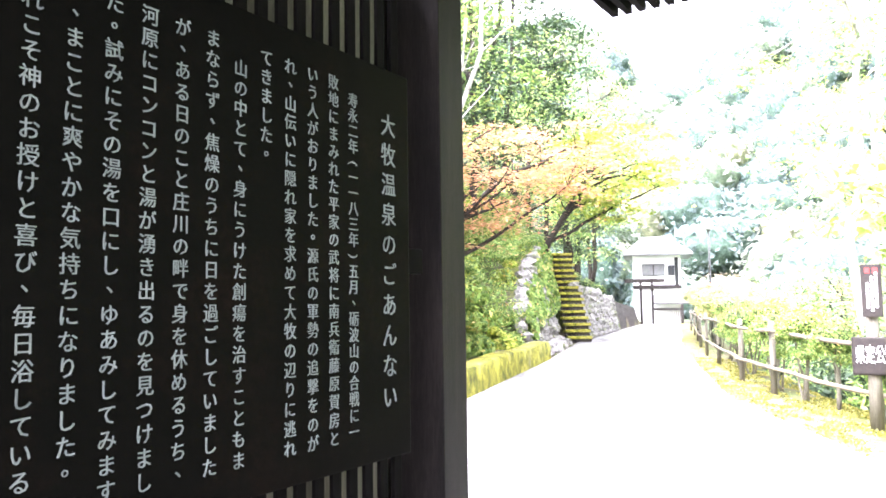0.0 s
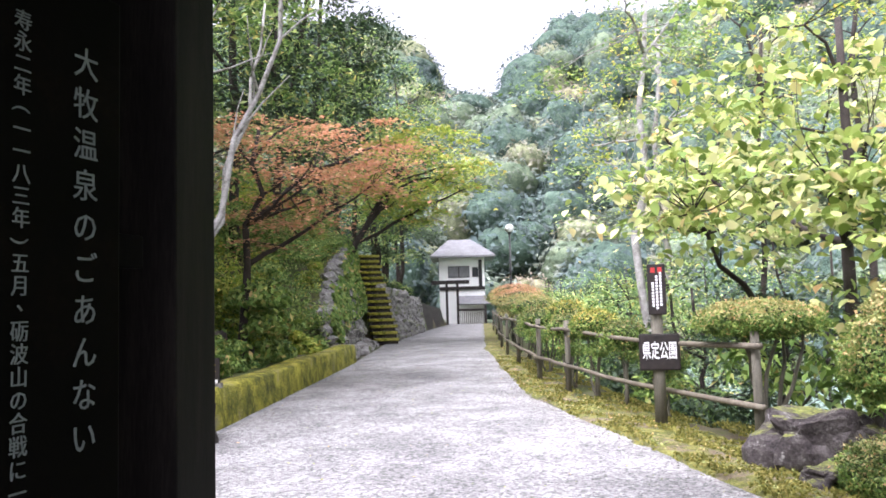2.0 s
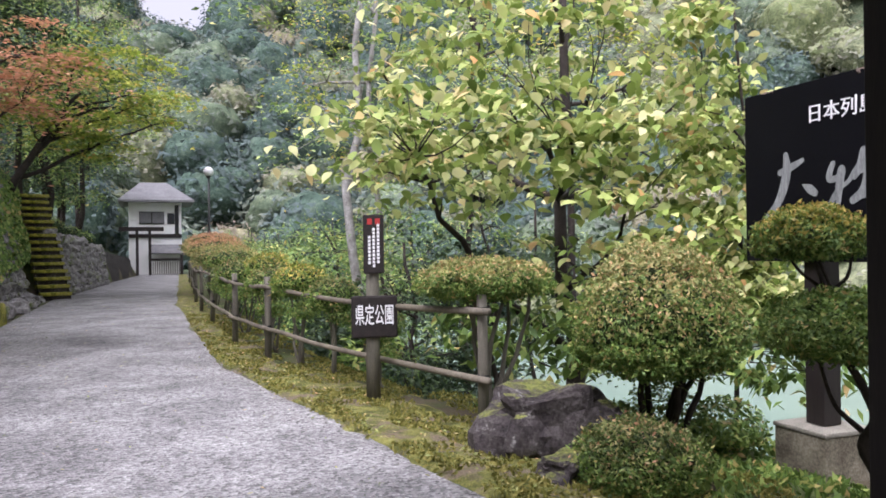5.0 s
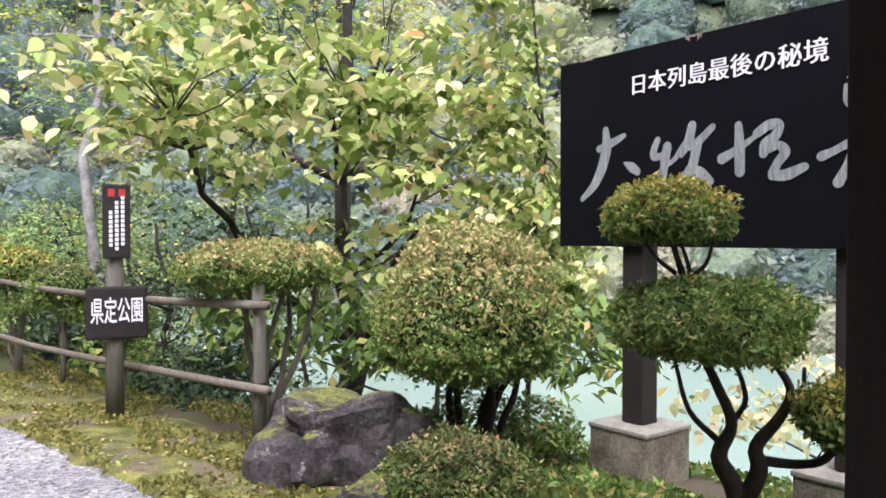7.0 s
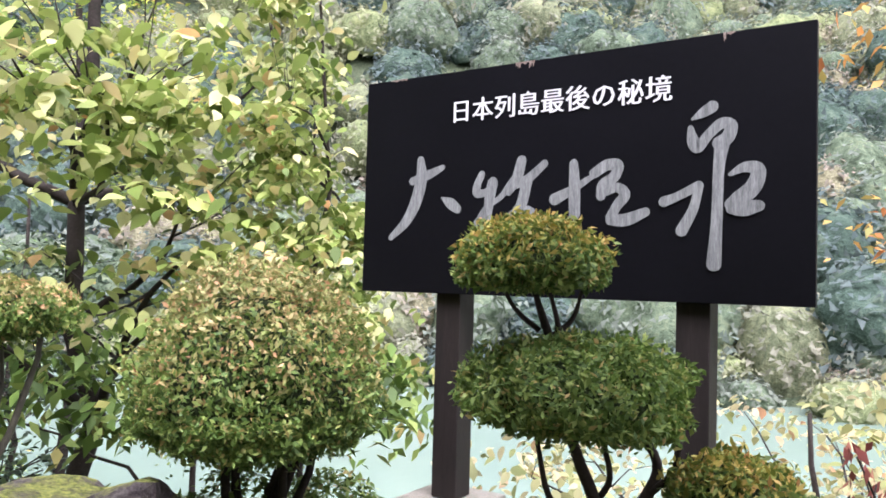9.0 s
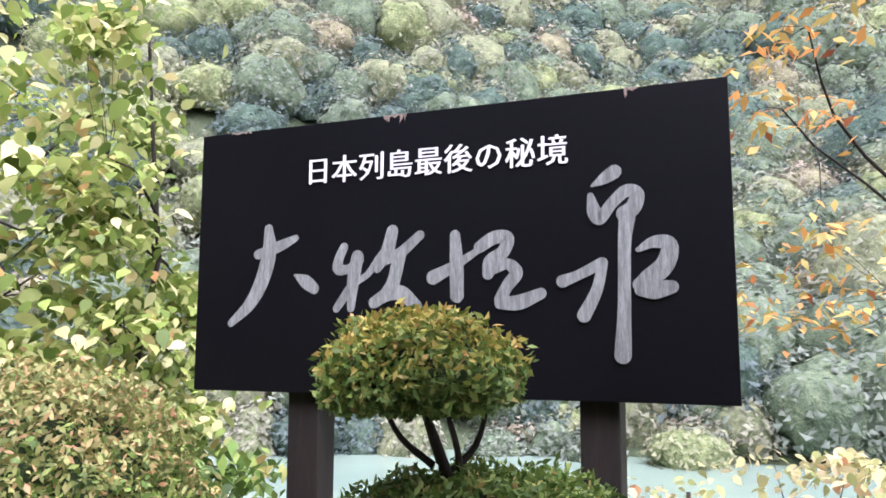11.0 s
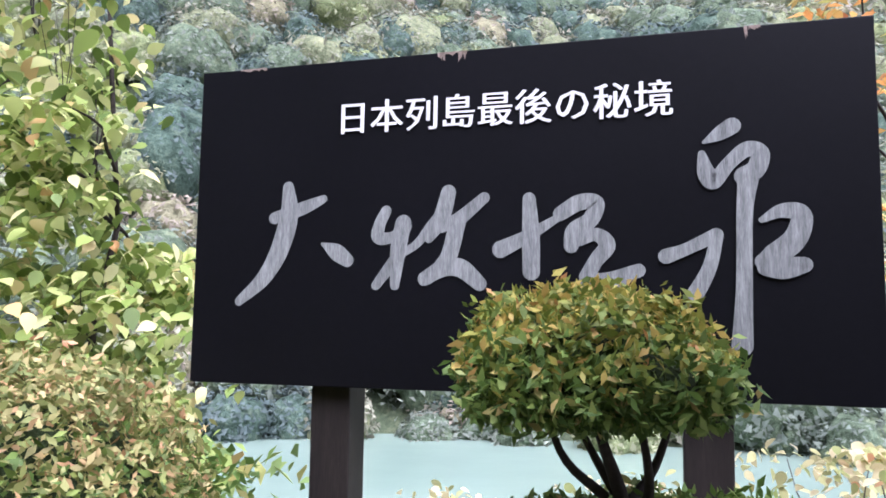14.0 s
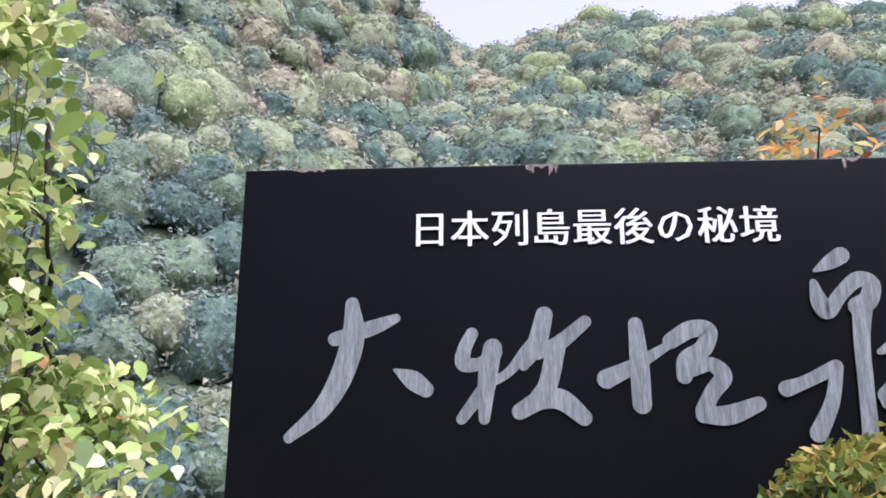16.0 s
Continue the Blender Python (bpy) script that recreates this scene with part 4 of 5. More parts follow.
FORMS = [crown_form(3.7 * k) for k in range(7)]


def raw_mesh(name, verts, faces, material):
    me = bpy.data.meshes.new(name)
    me.vertices.add(len(verts))
    me.vertices.foreach_set("co", verts.astype(np.float32).ravel())
    me.loops.add(len(faces) * 3)
    me.loops.foreach_set("vertex_index", faces.astype(np.int32).ravel())
    me.polygons.add(len(faces))
    me.polygons.foreach_set("loop_start", np.arange(0, len(faces) * 3, 3, dtype=np.int32))
    me.update(calc_edges=True)
    me.materials.append(material)
    return me


def woodland(label, spots, crown_mat, leaf_mat, blade, per):
    """Crowns in one mesh, with loose leaf sprays over them that break their outlines."""
    verts, faces, sprays, base = [], [], [], 0
    for x, y, z, r in spots:
        c, tris = FORMS[int(R.integers(len(FORMS)))]
        a = R.uniform(0, 6.28)
        turn = np.array([[math.cos(a), -math.sin(a), 0], [math.sin(a), math.cos(a), 0], [0, 0, 1]])
        form = np.array([r * R.uniform(0.85, 1.2), r * R.uniform(0.85, 1.2), r * R.uniform(0.75, 1.25)])
        at = np.array([x, y, z + r * 0.3])
        w = (c * form) @ turn.T + at
        mid = np.mean(w[tris], axis=1)
        nrm = unit(np.cross(w[tris[:, 1]] - w[tris[:, 0]], w[tris[:, 2]] - w[tris[:, 0]]))
        pick = R.choice(np.flatnonzero(mid[:, 2] > at[2] - 0.5 * r), per)
        tuft = np.array([noise.noise(Vector(q) * (2.6 / r) + Vector((a, 0, 0))) for q in mid[::4]])[np.minimum(pick // 4, len(mid[::4]) - 1)]
        p = mid[pick] + nrm[pick] * (r * (0.04 + 0.15 * tuft + R.normal(0, 0.035, per)))[:, None] + R.normal(0, 0.055 * r, (per, 3))
        nn = unit(nrm[pick] + [0, 0, 0.5] + R.normal(0, 0.5, (per, 3)))
        t = unit(np.cross(nn, R.normal(0, 1, (per, 3))))
        b = np.cross(nn, t)
        s = blade * min(1.0, 0.3 + r / 6.5) * R.uniform(0.5, 1.2, (per, 1))
        sprays.append(np.stack([p - t * s, p + b * s * 0.7, p + t * s * 0.9 - b * s * 0.5], axis=1).reshape(-1, 3))
        verts.append((w - at) * 0.9 + at)
        faces.append(tris + base)
        base += len(w)
    crowns = raw_mesh("far_woodland", np.concatenate(verts), np.concatenate(faces), crown_mat)
    tagged(new("far_woodland", crowns), label, "woodland", kind="stuff")
    tagged(new("far_leaf_sprays", fast_mesh("far_leaf_sprays", np.concatenate(sprays), 3, leaf_mat)), label, "woodland", kind="stuff")


near_w, mid_w, side_w = [], [], []
taken = np.zeros((0, 2))
tries = 0
while len(near_w) + len(mid_w) + len(side_w) < 1830 and tries < 80000:
    tries += 1
    u = R.uniform(-190, 290)
    v = bank(u) + 2 + 225 * R.uniform() ** 1.2
    if u > 84 and R.uniform() < 0.45:
        v = R.uniform(-70, bank(u))
    x, y, _z = place(u, v)
    ang = math.degrees(math.atan2(x - 2, y - 3))
    far = math.hypot(x, y)
    if not -4 < ang < 138 or far > 275 or (u < 66 and v < 20) or far < 30:
        continue
    if len(taken) and np.min(np.hypot(taken[:, 0] - x, taken[:, 1] - y)) < (2.2 if far < 120 else 2.7) + far * 0.010:
        continue
    taken = np.vstack([taken, [x, y]])
    spot = (x, y, land(u, v), R.uniform(2.6, 4.9) * (0.85 + far / 330))
    (side_w if ang < 50 else near_w if far < 120 else mid_w).append(spot)
for _ in range(130):
    u = R.uniform(-60, 110)
    v = bank(u) + R.uniform(-1.5, 4)
    if v > 14:
        x, y, _z = place(u, v)
        near_w.append((x, y, max(land(u, v), WATER) - 0.4, R.uniform(1.5, 2.8)))
FAR_LABELS = ("dark green woodland on the far hillside", "green woodland on the far hillside", "olive-green woodland on the far hillside", "tan autumn woodland on the far hillside", "yellow-green woodland on the far hillside")
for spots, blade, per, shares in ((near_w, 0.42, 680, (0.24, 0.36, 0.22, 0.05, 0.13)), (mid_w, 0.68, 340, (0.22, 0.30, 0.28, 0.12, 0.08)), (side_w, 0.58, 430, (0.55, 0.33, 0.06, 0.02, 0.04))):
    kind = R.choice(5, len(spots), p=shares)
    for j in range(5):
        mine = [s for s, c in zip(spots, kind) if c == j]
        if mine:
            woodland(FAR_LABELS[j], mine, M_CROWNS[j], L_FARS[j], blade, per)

# ---- gate shelter with the notice board ----
GB = Vector((0.545, 0.839, 0)).normalized()
GC = Vector((GB.y, -GB.x, 0))
G0 = Vector((-0.154, 2.416, 0))
GATE_TURN = Matrix.Rotation(math.atan2(GB.y, GB.x), 4, "Z")


def gate(s, c, z=0.0):
    return G0 + GB * s + GC * c + Vector((0, 0, z))


shelter = thing("gate_shelter", "dark timber gate with a roof, lattice wall and square posts", "gate", at=(0, 0, 0))
boxed("post", (0.265, 0.2, 3.62), (-0.06, 2.89, 1.77), M_POST, shelter, Matrix.Rotation(radians(70), 4, "Z"), 0.006)
boxed("post", (0.148, 0.15, 3.62), gate(-1.95, 0.025, 1.77), M_GATE, shelter, GATE_TURN, 0.006)
boxed("post", (0.22, 0.22, 3.62), (3.627, 3.167, 1.77), M_DARKWOOD, shelter, Matrix.Rotation(-AX, 4, "Z"), 0.006)
boxed("post", (0.22, 0.22, 3.62), (2.3, -0.4, 1.77), M_GATE, shelter, Matrix.Rotation(-AX, 4, "Z"), 0.006)
boxed("beam", (2.1, 0.12, 0.14), gate(-0.88, -0.03, 2.93), M_GATE, shelter, GATE_TURN, 0.006)
boxed("beam", (2.1, 0.12, 0.12), gate(-0.88, -0.03, 0.36), M_GATE, shelter, GATE_TURN, 0.006)
boxed("rail", (2.1, 0.03, 0.08), gate(-0.88, -0.03, 1.62), M_GATE, shelter, GATE_TURN, 0.004)
bm = bmesh.new()
box(bm, (0.038, 0.014, 2.5), (0, 0, 0), None, 0.003)
slat = part("slat", bm, M_GATE, shelter)
slat.matrix_local = Matrix.Translation(gate(0.07, -0.055, 1.62)) @ GATE_TURN
for k in range(1, 27):
    o = slat.copy()
    scene.collection.objects.link(o)
    o.matrix_local = Matrix.Translation(gate(0.07 - 0.072 * k, -0.055, 1.62)) @ GATE_TURN
# added panel, blocks the bright ground from showing between the slats
boxed("back_panel", (2.65, 0.02, 2.9), gate(-0.63, -0.3, 1.5), M_GREYWOOD, shelter, GATE_TURN, 0.0, "added grey panel that dims the gaps of the lattice")
# roof: flat underside with small rafters, low pitched top
bm = bmesh.new()
lo = [bm.verts.new(gate(s, c, 3.6)) for s, c in ((-3.2, -0.53), (3.33, -0.53), (3.33, 3.15), (-3.2, 3.15))]
mid = [bm.verts.new(gate(s, c, 3.72)) for s, c in ((-3.25, -0.58), (3.38, -0.58), (3.38, 3.2), (-3.25, 3.2))]
top = [bm.verts.new(gate(s, 1.3, 4.8)) for s in (-2.0, 2.1)]
bm.faces.new(lo)
for k in range(4):
    bm.faces.new((lo[k], mid[k], mid[(k + 1) % 4], lo[(k + 1) % 4]))
bm.faces.new((mid[0], mid[1], top[1], top[0]))
bm.faces.new((mid[2], mid[3], top[0], top[1]))
bm.faces.new((mid[1], mid[2], top[1]))
bm.faces.new((mid[3], mid[0], top[0]))
bmesh.ops.recalc_face_normals(bm, faces=bm.faces)
part("roof", bm, M_GATE, shelter)
bm = bmesh.new()
box(bm, (1.3, 0.05, 0.07), (0, 0, 0), None, 0.004)
raf = part("rafter", bm, M_GATE, shelter)
raf.matrix_local = Matrix.Translation(gate(2.66, -0.44, 3.563)) @ GATE_TURN
for k in range(1, 36):
    o = raf.copy()
    scene.collection.objects.link(o)
    o.matrix_local = Matrix.Translation(gate(2.66, -0.44 + 0.1 * k, 3.563)) @ GATE_TURN

NB = facing((0, 0, 0), GB)
notice = thing("notice_board", "dark stained board with columns of pale grey Japanese writing", "sign", at=tuple(G0))
bm = bmesh.new()
box(bm, (1.85, 1.17, 0.03), (0.073 - 0.925, 1.615, -0.015), None, 0.005)
q = part("board", bm, M_OLDBOARD, notice)
q.matrix_local = NB
COLUMNS = ["寿永二年(一一八三年)五月、砺波山の合戦に一", "敗地にまみれた平家の武将に南兵衛藤原賀房と", "いう人がおりました。源氏の軍勢の追撃をのが",
           "れ、山伝いに隠れ家を求めて大牧の辺りに逃れ", "てきました。", "　山の中とて、身にうけた創瘍を治すこともま", "まならず、焦燥のうちに日を過ごしていました",
           "が、ある日のこと庄川の畔で身を休めるうち、", "河原にコンコンと湯が湧き出るのを見つけまし", "た。試みにその湯を口にし、ゆあみしてみます", "と、まことに爽やかな気持ちになりました。", "これこそ神のお授けと喜び、毎日浴している"]


def column(text, x, top, pitch, size, bold):
    for k, ch in enumerate(text):
        if ch in "　":
            continue
        z = top - pitch * (k + 0.5)
        dx = 0.3 * size if ch in "、。" else 0.0
        m = NB @ Matrix.Translation((x + dx, z + dx, 0.0015))
        if ch in "()":
            m = m @ Matrix.Rotation(-math.pi / 2, 4, "Z")
        yield ch, m


def write_column(text, x, top, pitch, size, bold):
    """One column of characters as one mesh."""
    verts, faces = [], []
    for ch, m in column(text, x, top, pitch, size, bold):
        o = writing(ch, size, m, M_GREYLETTER, notice, "character", bold, 1.0, 0.001)
        base = len(verts)
        verts += [m @ v.co for v in o.data.vertices]
        faces += [[base + i for i in p.vertices] for p in o.data.polygons]
        bpy.data.objects.remove(o)
    me = bpy.data.meshes.new("lettering")
    me.from_pydata([tuple(v) for v in verts], [], faces)
    me.materials.append(M_GREYLETTER)
    ob = new("lettering", me)
    ob.parent = notice


write_column("大牧温泉のごあんない", -0.035, 2.065, 0.0905, 0.074, 0.0)
for k, text in enumerate(COLUMNS):
    write_column(text, -0.203 - 0.0845 * k, 2.085 if k == 0 else 2.12, 0.0445 if k == 0 else 0.0487, 0.044, 0.0)

# ---- trees on the river side ----


def clear_of_sign(c):
    return c[1] > 6.55 + 0.33 * (c[0] - 7.0) or c[2] < 1.15 or (c[0] > 7.2 and c[2] < 2.2 and c[1] > 5.95 + 0.33 * (c[0] - 7.5))


cl = np.concatenate([cloud(50, (8.4, 9.6, 4.0), (2.6, 2.9, 2.3)), cloud(26, (6.3, 8.9, 2.85), (1.5, 1.4, 0.6)), cloud(18, (7.7, 7.8, 2.7), (1.1, 0.8, 1.1)), cloud(10, (8.1, 8.0, 1.6), (1.6, 1.0, 0.5))])
cl[:, 2] = np.round(cl[:, 2] / 0.42) * 0.42 + R.normal(0, 0.05, len(cl))
cl = [c for c in cl if clear_of_sign(c)]
tree("styrax_tree", "broad tree with large pale yellow-green round leaves on dark limbs", (8.5, 9.6, ground_at(8.5, 9.6) - 0.1), (8.8, 9.9, 5.6), 0.13, cl, 0.16, 42, 0.66, L_STYRAX, M_BARK, "oval", 0.13, 0.45, 0.45)
SX, SY = 8.6, 6.8
cl = np.concatenate([cloud(26, (8.5, 6.9, 3.4), (0.9, 0.5, 1.6)), cloud(30, (8.9, 7.4, 1.8), (1.4, 0.7, 1.0)), cloud(50, (SX, SY, 2.2), (0.8, 0.8, 1.7))])
cl = [c for c in cl if clear_of_sign(c)]
tree("slender_tree", "slender tree with drooping pale green leaves", (8.9, 7.3, ground_at(8.9, 7.3) - 0.1), (8.7, 7.1, 4.2), 0.035, cl, 0.12, 58, 0.42, L_STYRAX, M_BARK, "oval", 0.3, 0.4, 0.6)
for k, (x, y, h) in enumerate(((8.3, 15.2, 9.0), (10.6, 18.6, 10.0), (13.0, 17.5, 9.5), (12.0, 13.2, 8.5))):
    z = ground_at(x, y)
    cl = cloud(36, (x + 0.2, y, h * 0.62), (2.4, 2.2, h * 0.36))
    tree("riverside_tree", "slender grey-barked tree with thin yellow-green foliage", (x, y, z - 0.1), (x + 0.4, y, h * 0.9), 0.11, cl, 0.12, 85, 0.75, L_MAPLE if k % 2 else L_WOOD, M_PALEBARK if k < 2 else M_BARK, "blade", 0.3, 0.4)

cl = np.concatenate([cloud(24, (9.2, 2.0, 0.2), (1.7, 1.5, 0.7)), cloud(8, (9.6, 4.6, 0.0), (1.2, 1.0, 0.6))])
tree("pale_shrub", "shrub of pale yellow leaves on the river bank behind the sign", (9.6, 2.6, ground_at(9.6, 2.6) - 0.1), (9.6, 2.6, 0.4), 0.05, cl, 0.105, 55, 0.62, L_PALE, M_BARK, "oval", 0.16, 0.5, 0.5)
cl = np.concatenate([cloud(12, (8.3, 1.4, 2.1), (1.5, 0.9, 0.9)), cloud(7, (7.9, 2.05, 3.4), (0.7, 0.4, 0.5))])
tree("cherry_tree", "sparse tree with orange autumn leaves", (9.7, -0.8, ground_at(9.7, -0.8) - 0.1), (9.4, -0.5, 4.2), 0.045, cl, 0.12, 22, 0.55, L_ORANGE, M_BARK, "blade", 0.3, 0.5, 0.4)

for k, (u, v, h, r, m) in enumerate(((13.2, 5.2, 4.0, 1.4, L_DARK), (15.0, 4.4, 4.2, 1.5, L_DARK), (17.5, 4.6, 5.0, 1.9, L_WOOD), (21.5, 4.6, 5.2, 2.0, L_WOOD), (26, 5.0, 5.6, 2.2, L_DARK), (31, 5.4, 6.0, 2.4, L_WOOD), (37, 5.6, 6.0, 2.6, L_WOOD), (16, 7.5, 6.5, 2.2, L_DARK), (20, 8, 7.5, 2.6, L_WOOD), (27, 8.5, 8, 3, L_WOOD), (43, 6, 6, 2.6, L_WOOD), (48, 6.5, 7, 3, L_WOOD), (54, 6.5, 7.5, 3, L_WOOD), (60, 7, 8, 3, L_WOOD), (40, 10, 8, 3.2, L_WOOD), (50, 11, 9, 3.5, L_WOOD), (60, 12, 9, 3.5, L_WOOD))):
    q = place(u, v, land(u, v))
    top = 0.4 * h
    cl = cloud(30, (q.x, q.y, (q.z + top) * 0.5 + 0.2), (r, r, (top - q.z) * 0.5 + 0.2))
    tree("understory_tree", "leafy green tree rooted on the river bank", (q.x, q.y, q.z - 0.1), (q.x, q.y, top), 0.06, cl, 0.13, 110, 0.75, m, M_BARK, "blade", 0.4, 0.5)

# undergrowth falling to the river behind the fence
k = 0
for u, v, s in [(12.4, 3.6, 0.7), (13.5, 3.4, 0.8), (15.5, 3.2, 0.9), (17.5, 3.2, 1.0), (20, 3.4, 1.1), (23, 3.5, 1.2), (26, 3.7, 1.3), (30, 4, 1.4), (35, 4.4, 1.5), (13.4, 5.2, 1.0), (15, 5, 1.2), (18, 5.2, 1.4), (22, 5.6, 1.6), (4.2, 5.9, 0.25), (3.0, 6.2, 0.3)]:
    q = place(u, v, land(u, v) - 0.05)
    b = thing("bank_shrub", "dark green leafy shrub on the river bank", "shrub", "bank shrubs", at=tuple(q))
    n = int(1400 * s * s + 500)
    p, nn = ellipsoid_shell(n, s, s, s * 0.95, 0.2, 0.35)
    ob = new("foliage", leaves("foliage", p + [0, 0, s * 0.3], unit(nn + [0, 0, 0.6]), 0.11 + 0.02 * (k % 3), (L_DARK, L_CLIPGREEN, L_DARK, L_WOOD)[k % 4], "blade", 0.6))
    ob.parent = b
    stems(b, (0, 0, -0.05), [(0.2 * s, 0.1, s * 0.8), (-0.2 * s, -0.1, s * 0.8)], 0.015)
    k += 1

cl = np.concatenate([cloud(7, (7.3, 8.1, 0.55), (0.9, 0.6, 0.35)), cloud(14, (8.6, 6.4, 0.55), (0.8, 0.6, 0.5)), cloud(10, (6.9, 9.1, 0.8), (0.9, 0.5, 0.6))])
tree("chestnut_sapling", "dark green sapling with long leaflets over the water", (8.0, 7.8, ground_at(8.0, 7.8) - 0.1), (7.9, 7.7, 0.9), 0.04, cl, 0.17, 46, 0.5, L_CLIPGREEN, M_BARK, "blade", 0.3, 0.4, 0.7)
mound = thing("loose_shrub", "loose green shrub under the large clipped azalea", "shrub", "bank shrubs", at=(5.95, 6.02, -0.12))
for c, r in (((0.0, 0.0, 0.2), 0.42), ((0.42, -0.3, 0.16), 0.34), ((-0.25, 0.3, 0.14), 0.3)):
    p, nn = ellipsoid_shell(1500, r, r, r * 0.85, 0.12, 0.22)
    ob = new("foliage", leaves("foliage", p + c, unit(nn + [0, 0, 0.4]), 0.055, L_CLIPGREEN, "blade", 0.55))
    ob.parent = mound

# ---- left bank: trees, shrubs ----
birch = thing("birch_clump", "clump of slender pale lichened trunks leaning outward", "tree", "trees", at=(-1.15, 10.5, 0.4))
for dx, dy, tx, ty, h, r in ((-0.15, 0, 1.2, 1.0, 6.5, 0.055), (0.0, 0.2, 2.2, 1.5, 7.0, 0.06), (0.15, 0.0, 0.5, 0.8, 7.0, 0.05), (-0.35, 0.1, -0.1, 0.5, 7.0, 0.075), (0.1, 0.4, 1.6, 2.0, 6.0, 0.045)):
    bm = bmesh.new()
    line = bend((dx, dy, 0), (dx + tx, dy + ty, h), 8, 0.05)
    tube(bm, line, [r * (1 - 0.07 * i) for i in range(9)], 8)
    for j in range(3):
        s0 = line[4 + j]
        tube(bm, bend(s0, s0 + np.array([R.uniform(-0.2, 1.2), R.uniform(-0.6, 0.6), R.uniform(0.5, 1.4)]), 4, 0.08), [0.022, 0.018, 0.014, 0.01, 0.006], 5)
    part("trunk", bm, M_PALEBARK, birch, smooth=True)
pts = np.concatenate([np.array(c) + R.normal(0, 0.35, (60, 3)) * [1, 1, 0.4] for c in cloud(30, (0.9, 0.9, 6.6), (2.2, 1.8, 1.0))])
ob = new("crown", leaves("crown", pts, np.tile([0, 0, 1.0], (len(pts), 1)), 0.09, L_WOOD, "blade", 0.4))
ob.parent = birch

cl = np.concatenate([cloud(40, (1.2, 15.8, 4.5), (2.1, 1.5, 1.1)), cloud(12, (2.9, 15.6, 4.2), (0.9, 0.8, 0.5)), cloud(10, (0.9, 15.6, 3.3), (1.1, 0.9, 0.4))])
cl[:, 2] = np.round((cl[:, 2] + 0.12 * cl[:, 0]) / 0.42) * 0.42 - 0.12 * cl[:, 0] + R.normal(0, 0.04, len(cl))
tree("red_maple", "maple with layered rust-red autumn leaves", (0.1, 15.9, 0.35), (0.5, 15.8, 5.0), 0.10, cl, 0.1, 95, 0.8, L_MAPLERED, M_BARK, "star", 0.08, 0.22)
cl = cloud(56, (7.0, 30.0, 7.0), (2.8, 2.6, 2.1))
tree("maple", "tall yellow-green maple leaning over the path", (4.2, 30.2, 3.5), (6.4, 30.2, 7.0), 0.14, cl, 0.17, 130, 1.0, L_MAPLE, M_BARK, "star", 0.2, 0.35)

for u, v, h, m in [(6, -9.5, 10, L_WOOD), (9.5, -8.8, 10, L_DARK), (13, -8.8, 11, L_WOOD), (16.5, -8.5, 11, L_WOOD), (20, -7.0, 13, L_WOOD), (23, -6.4, 13.5, L_DARK), (26, -5.8, 14, L_WOOD), (29.5, -5.6, 14, L_DARK), (33, -5.6, 13.5, L_DARK), (37, -5.4, 13, L_WOOD), (41, -5.2, 12, L_WOOD), (47, -5.0, 11.5, L_DARK), (54, -4.8, 10, L_WOOD), (60, -5.5, 9, L_WOOD), (45, -4.6, 16, L_DARK), (52, -3.9, 17, L_WOOD), (58, -4.2, 17, L_DARK),
                   (10, -12, 14, L_DARK), (16, -12, 15, L_WOOD), (22, -12, 15, L_DARK), (29, -13, 15, L_WOOD), (37, -13, 14, L_DARK), (46, -13, 13, L_WOOD), (3, -9.5, 11, L_DARK), (11.5, -7.2, 9, L_DARK), (14.5, -6.8, 9, L_DARK), (8, -7.6, 9, L_DARK)]:
    q = place(u, v, land(u, v))
    b = q.z
    rad = h * 0.27
    cl = cloud(38, (q.x, q.y, b + h * 0.55), (rad, rad, h * 0.42))
    cl[:, 2] = np.maximum(cl[:, 2], b + 0.8)
    tree("hillside_tree", "dark green tree on the steep bank above the path", (q.x, q.y, b - 0.2), (q.x + 0.2, q.y, b + h * 0.9), 0.16, cl, 0.2, 170, 1.1, m, M_BARK, "blade", 0.4, 0.5)

k = 0
for u in np.arange(7.2, 31.5, 0.8):
    for d in ((0.95, 1.8, 2.8, 4.2) if u < 21.5 else (2.0, 3.0, 4.2)):
        uu, vv = u + R.uniform(-0.4, 0.4), road_left(u) - d - R.uniform(-0.3, 0.4)
        pickk = R.uniform()
        if (d < 2.2 and uu < 15 and pickk < 0.65) or (d < 1.2 and pickk < 0.35):
            continue
        s = R.uniform(0.35, 0.95) * (1 + 0.12 * d) * (0.55 if d < 1.2 else 1.0)
        q = place(uu, vv, land(uu, vv) - 0.08)
        b = thing("bank_shrub", "leafy green shrub on the bank behind the low wall", "shrub", "hillside shrubs", at=tuple(q))
        lumps = [(np.array([0, 0, s * 0.3]), s)] + [(np.array([R.uniform(-0.7, 0.7) * s, R.uniform(-0.7, 0.7) * s, R.uniform(0.5, 1.3) * s]), s * R.uniform(0.35, 0.6)) for _ in range(3)]
        pts, nns = [], []
        for c, rr in lumps:
            p, nn = ellipsoid_shell(int(700 * rr + 120), rr, rr, rr * 0.8, 0.25 * rr, 0.22)
            pts.append(p + c)
            nns.append(nn)
        ob = new("foliage", leaves("foliage", np.concatenate(pts), unit(np.concatenate(nns) + [0, 0, 0.5]), 0.09 + 0.03 * (k % 3), (L_WOOD, L_CLIPGREEN, L_WOOD, L_MAPLE, L_CLIPGREEN)[k % 5], "blade", 0.55))
        ob.parent = b
        k += 1

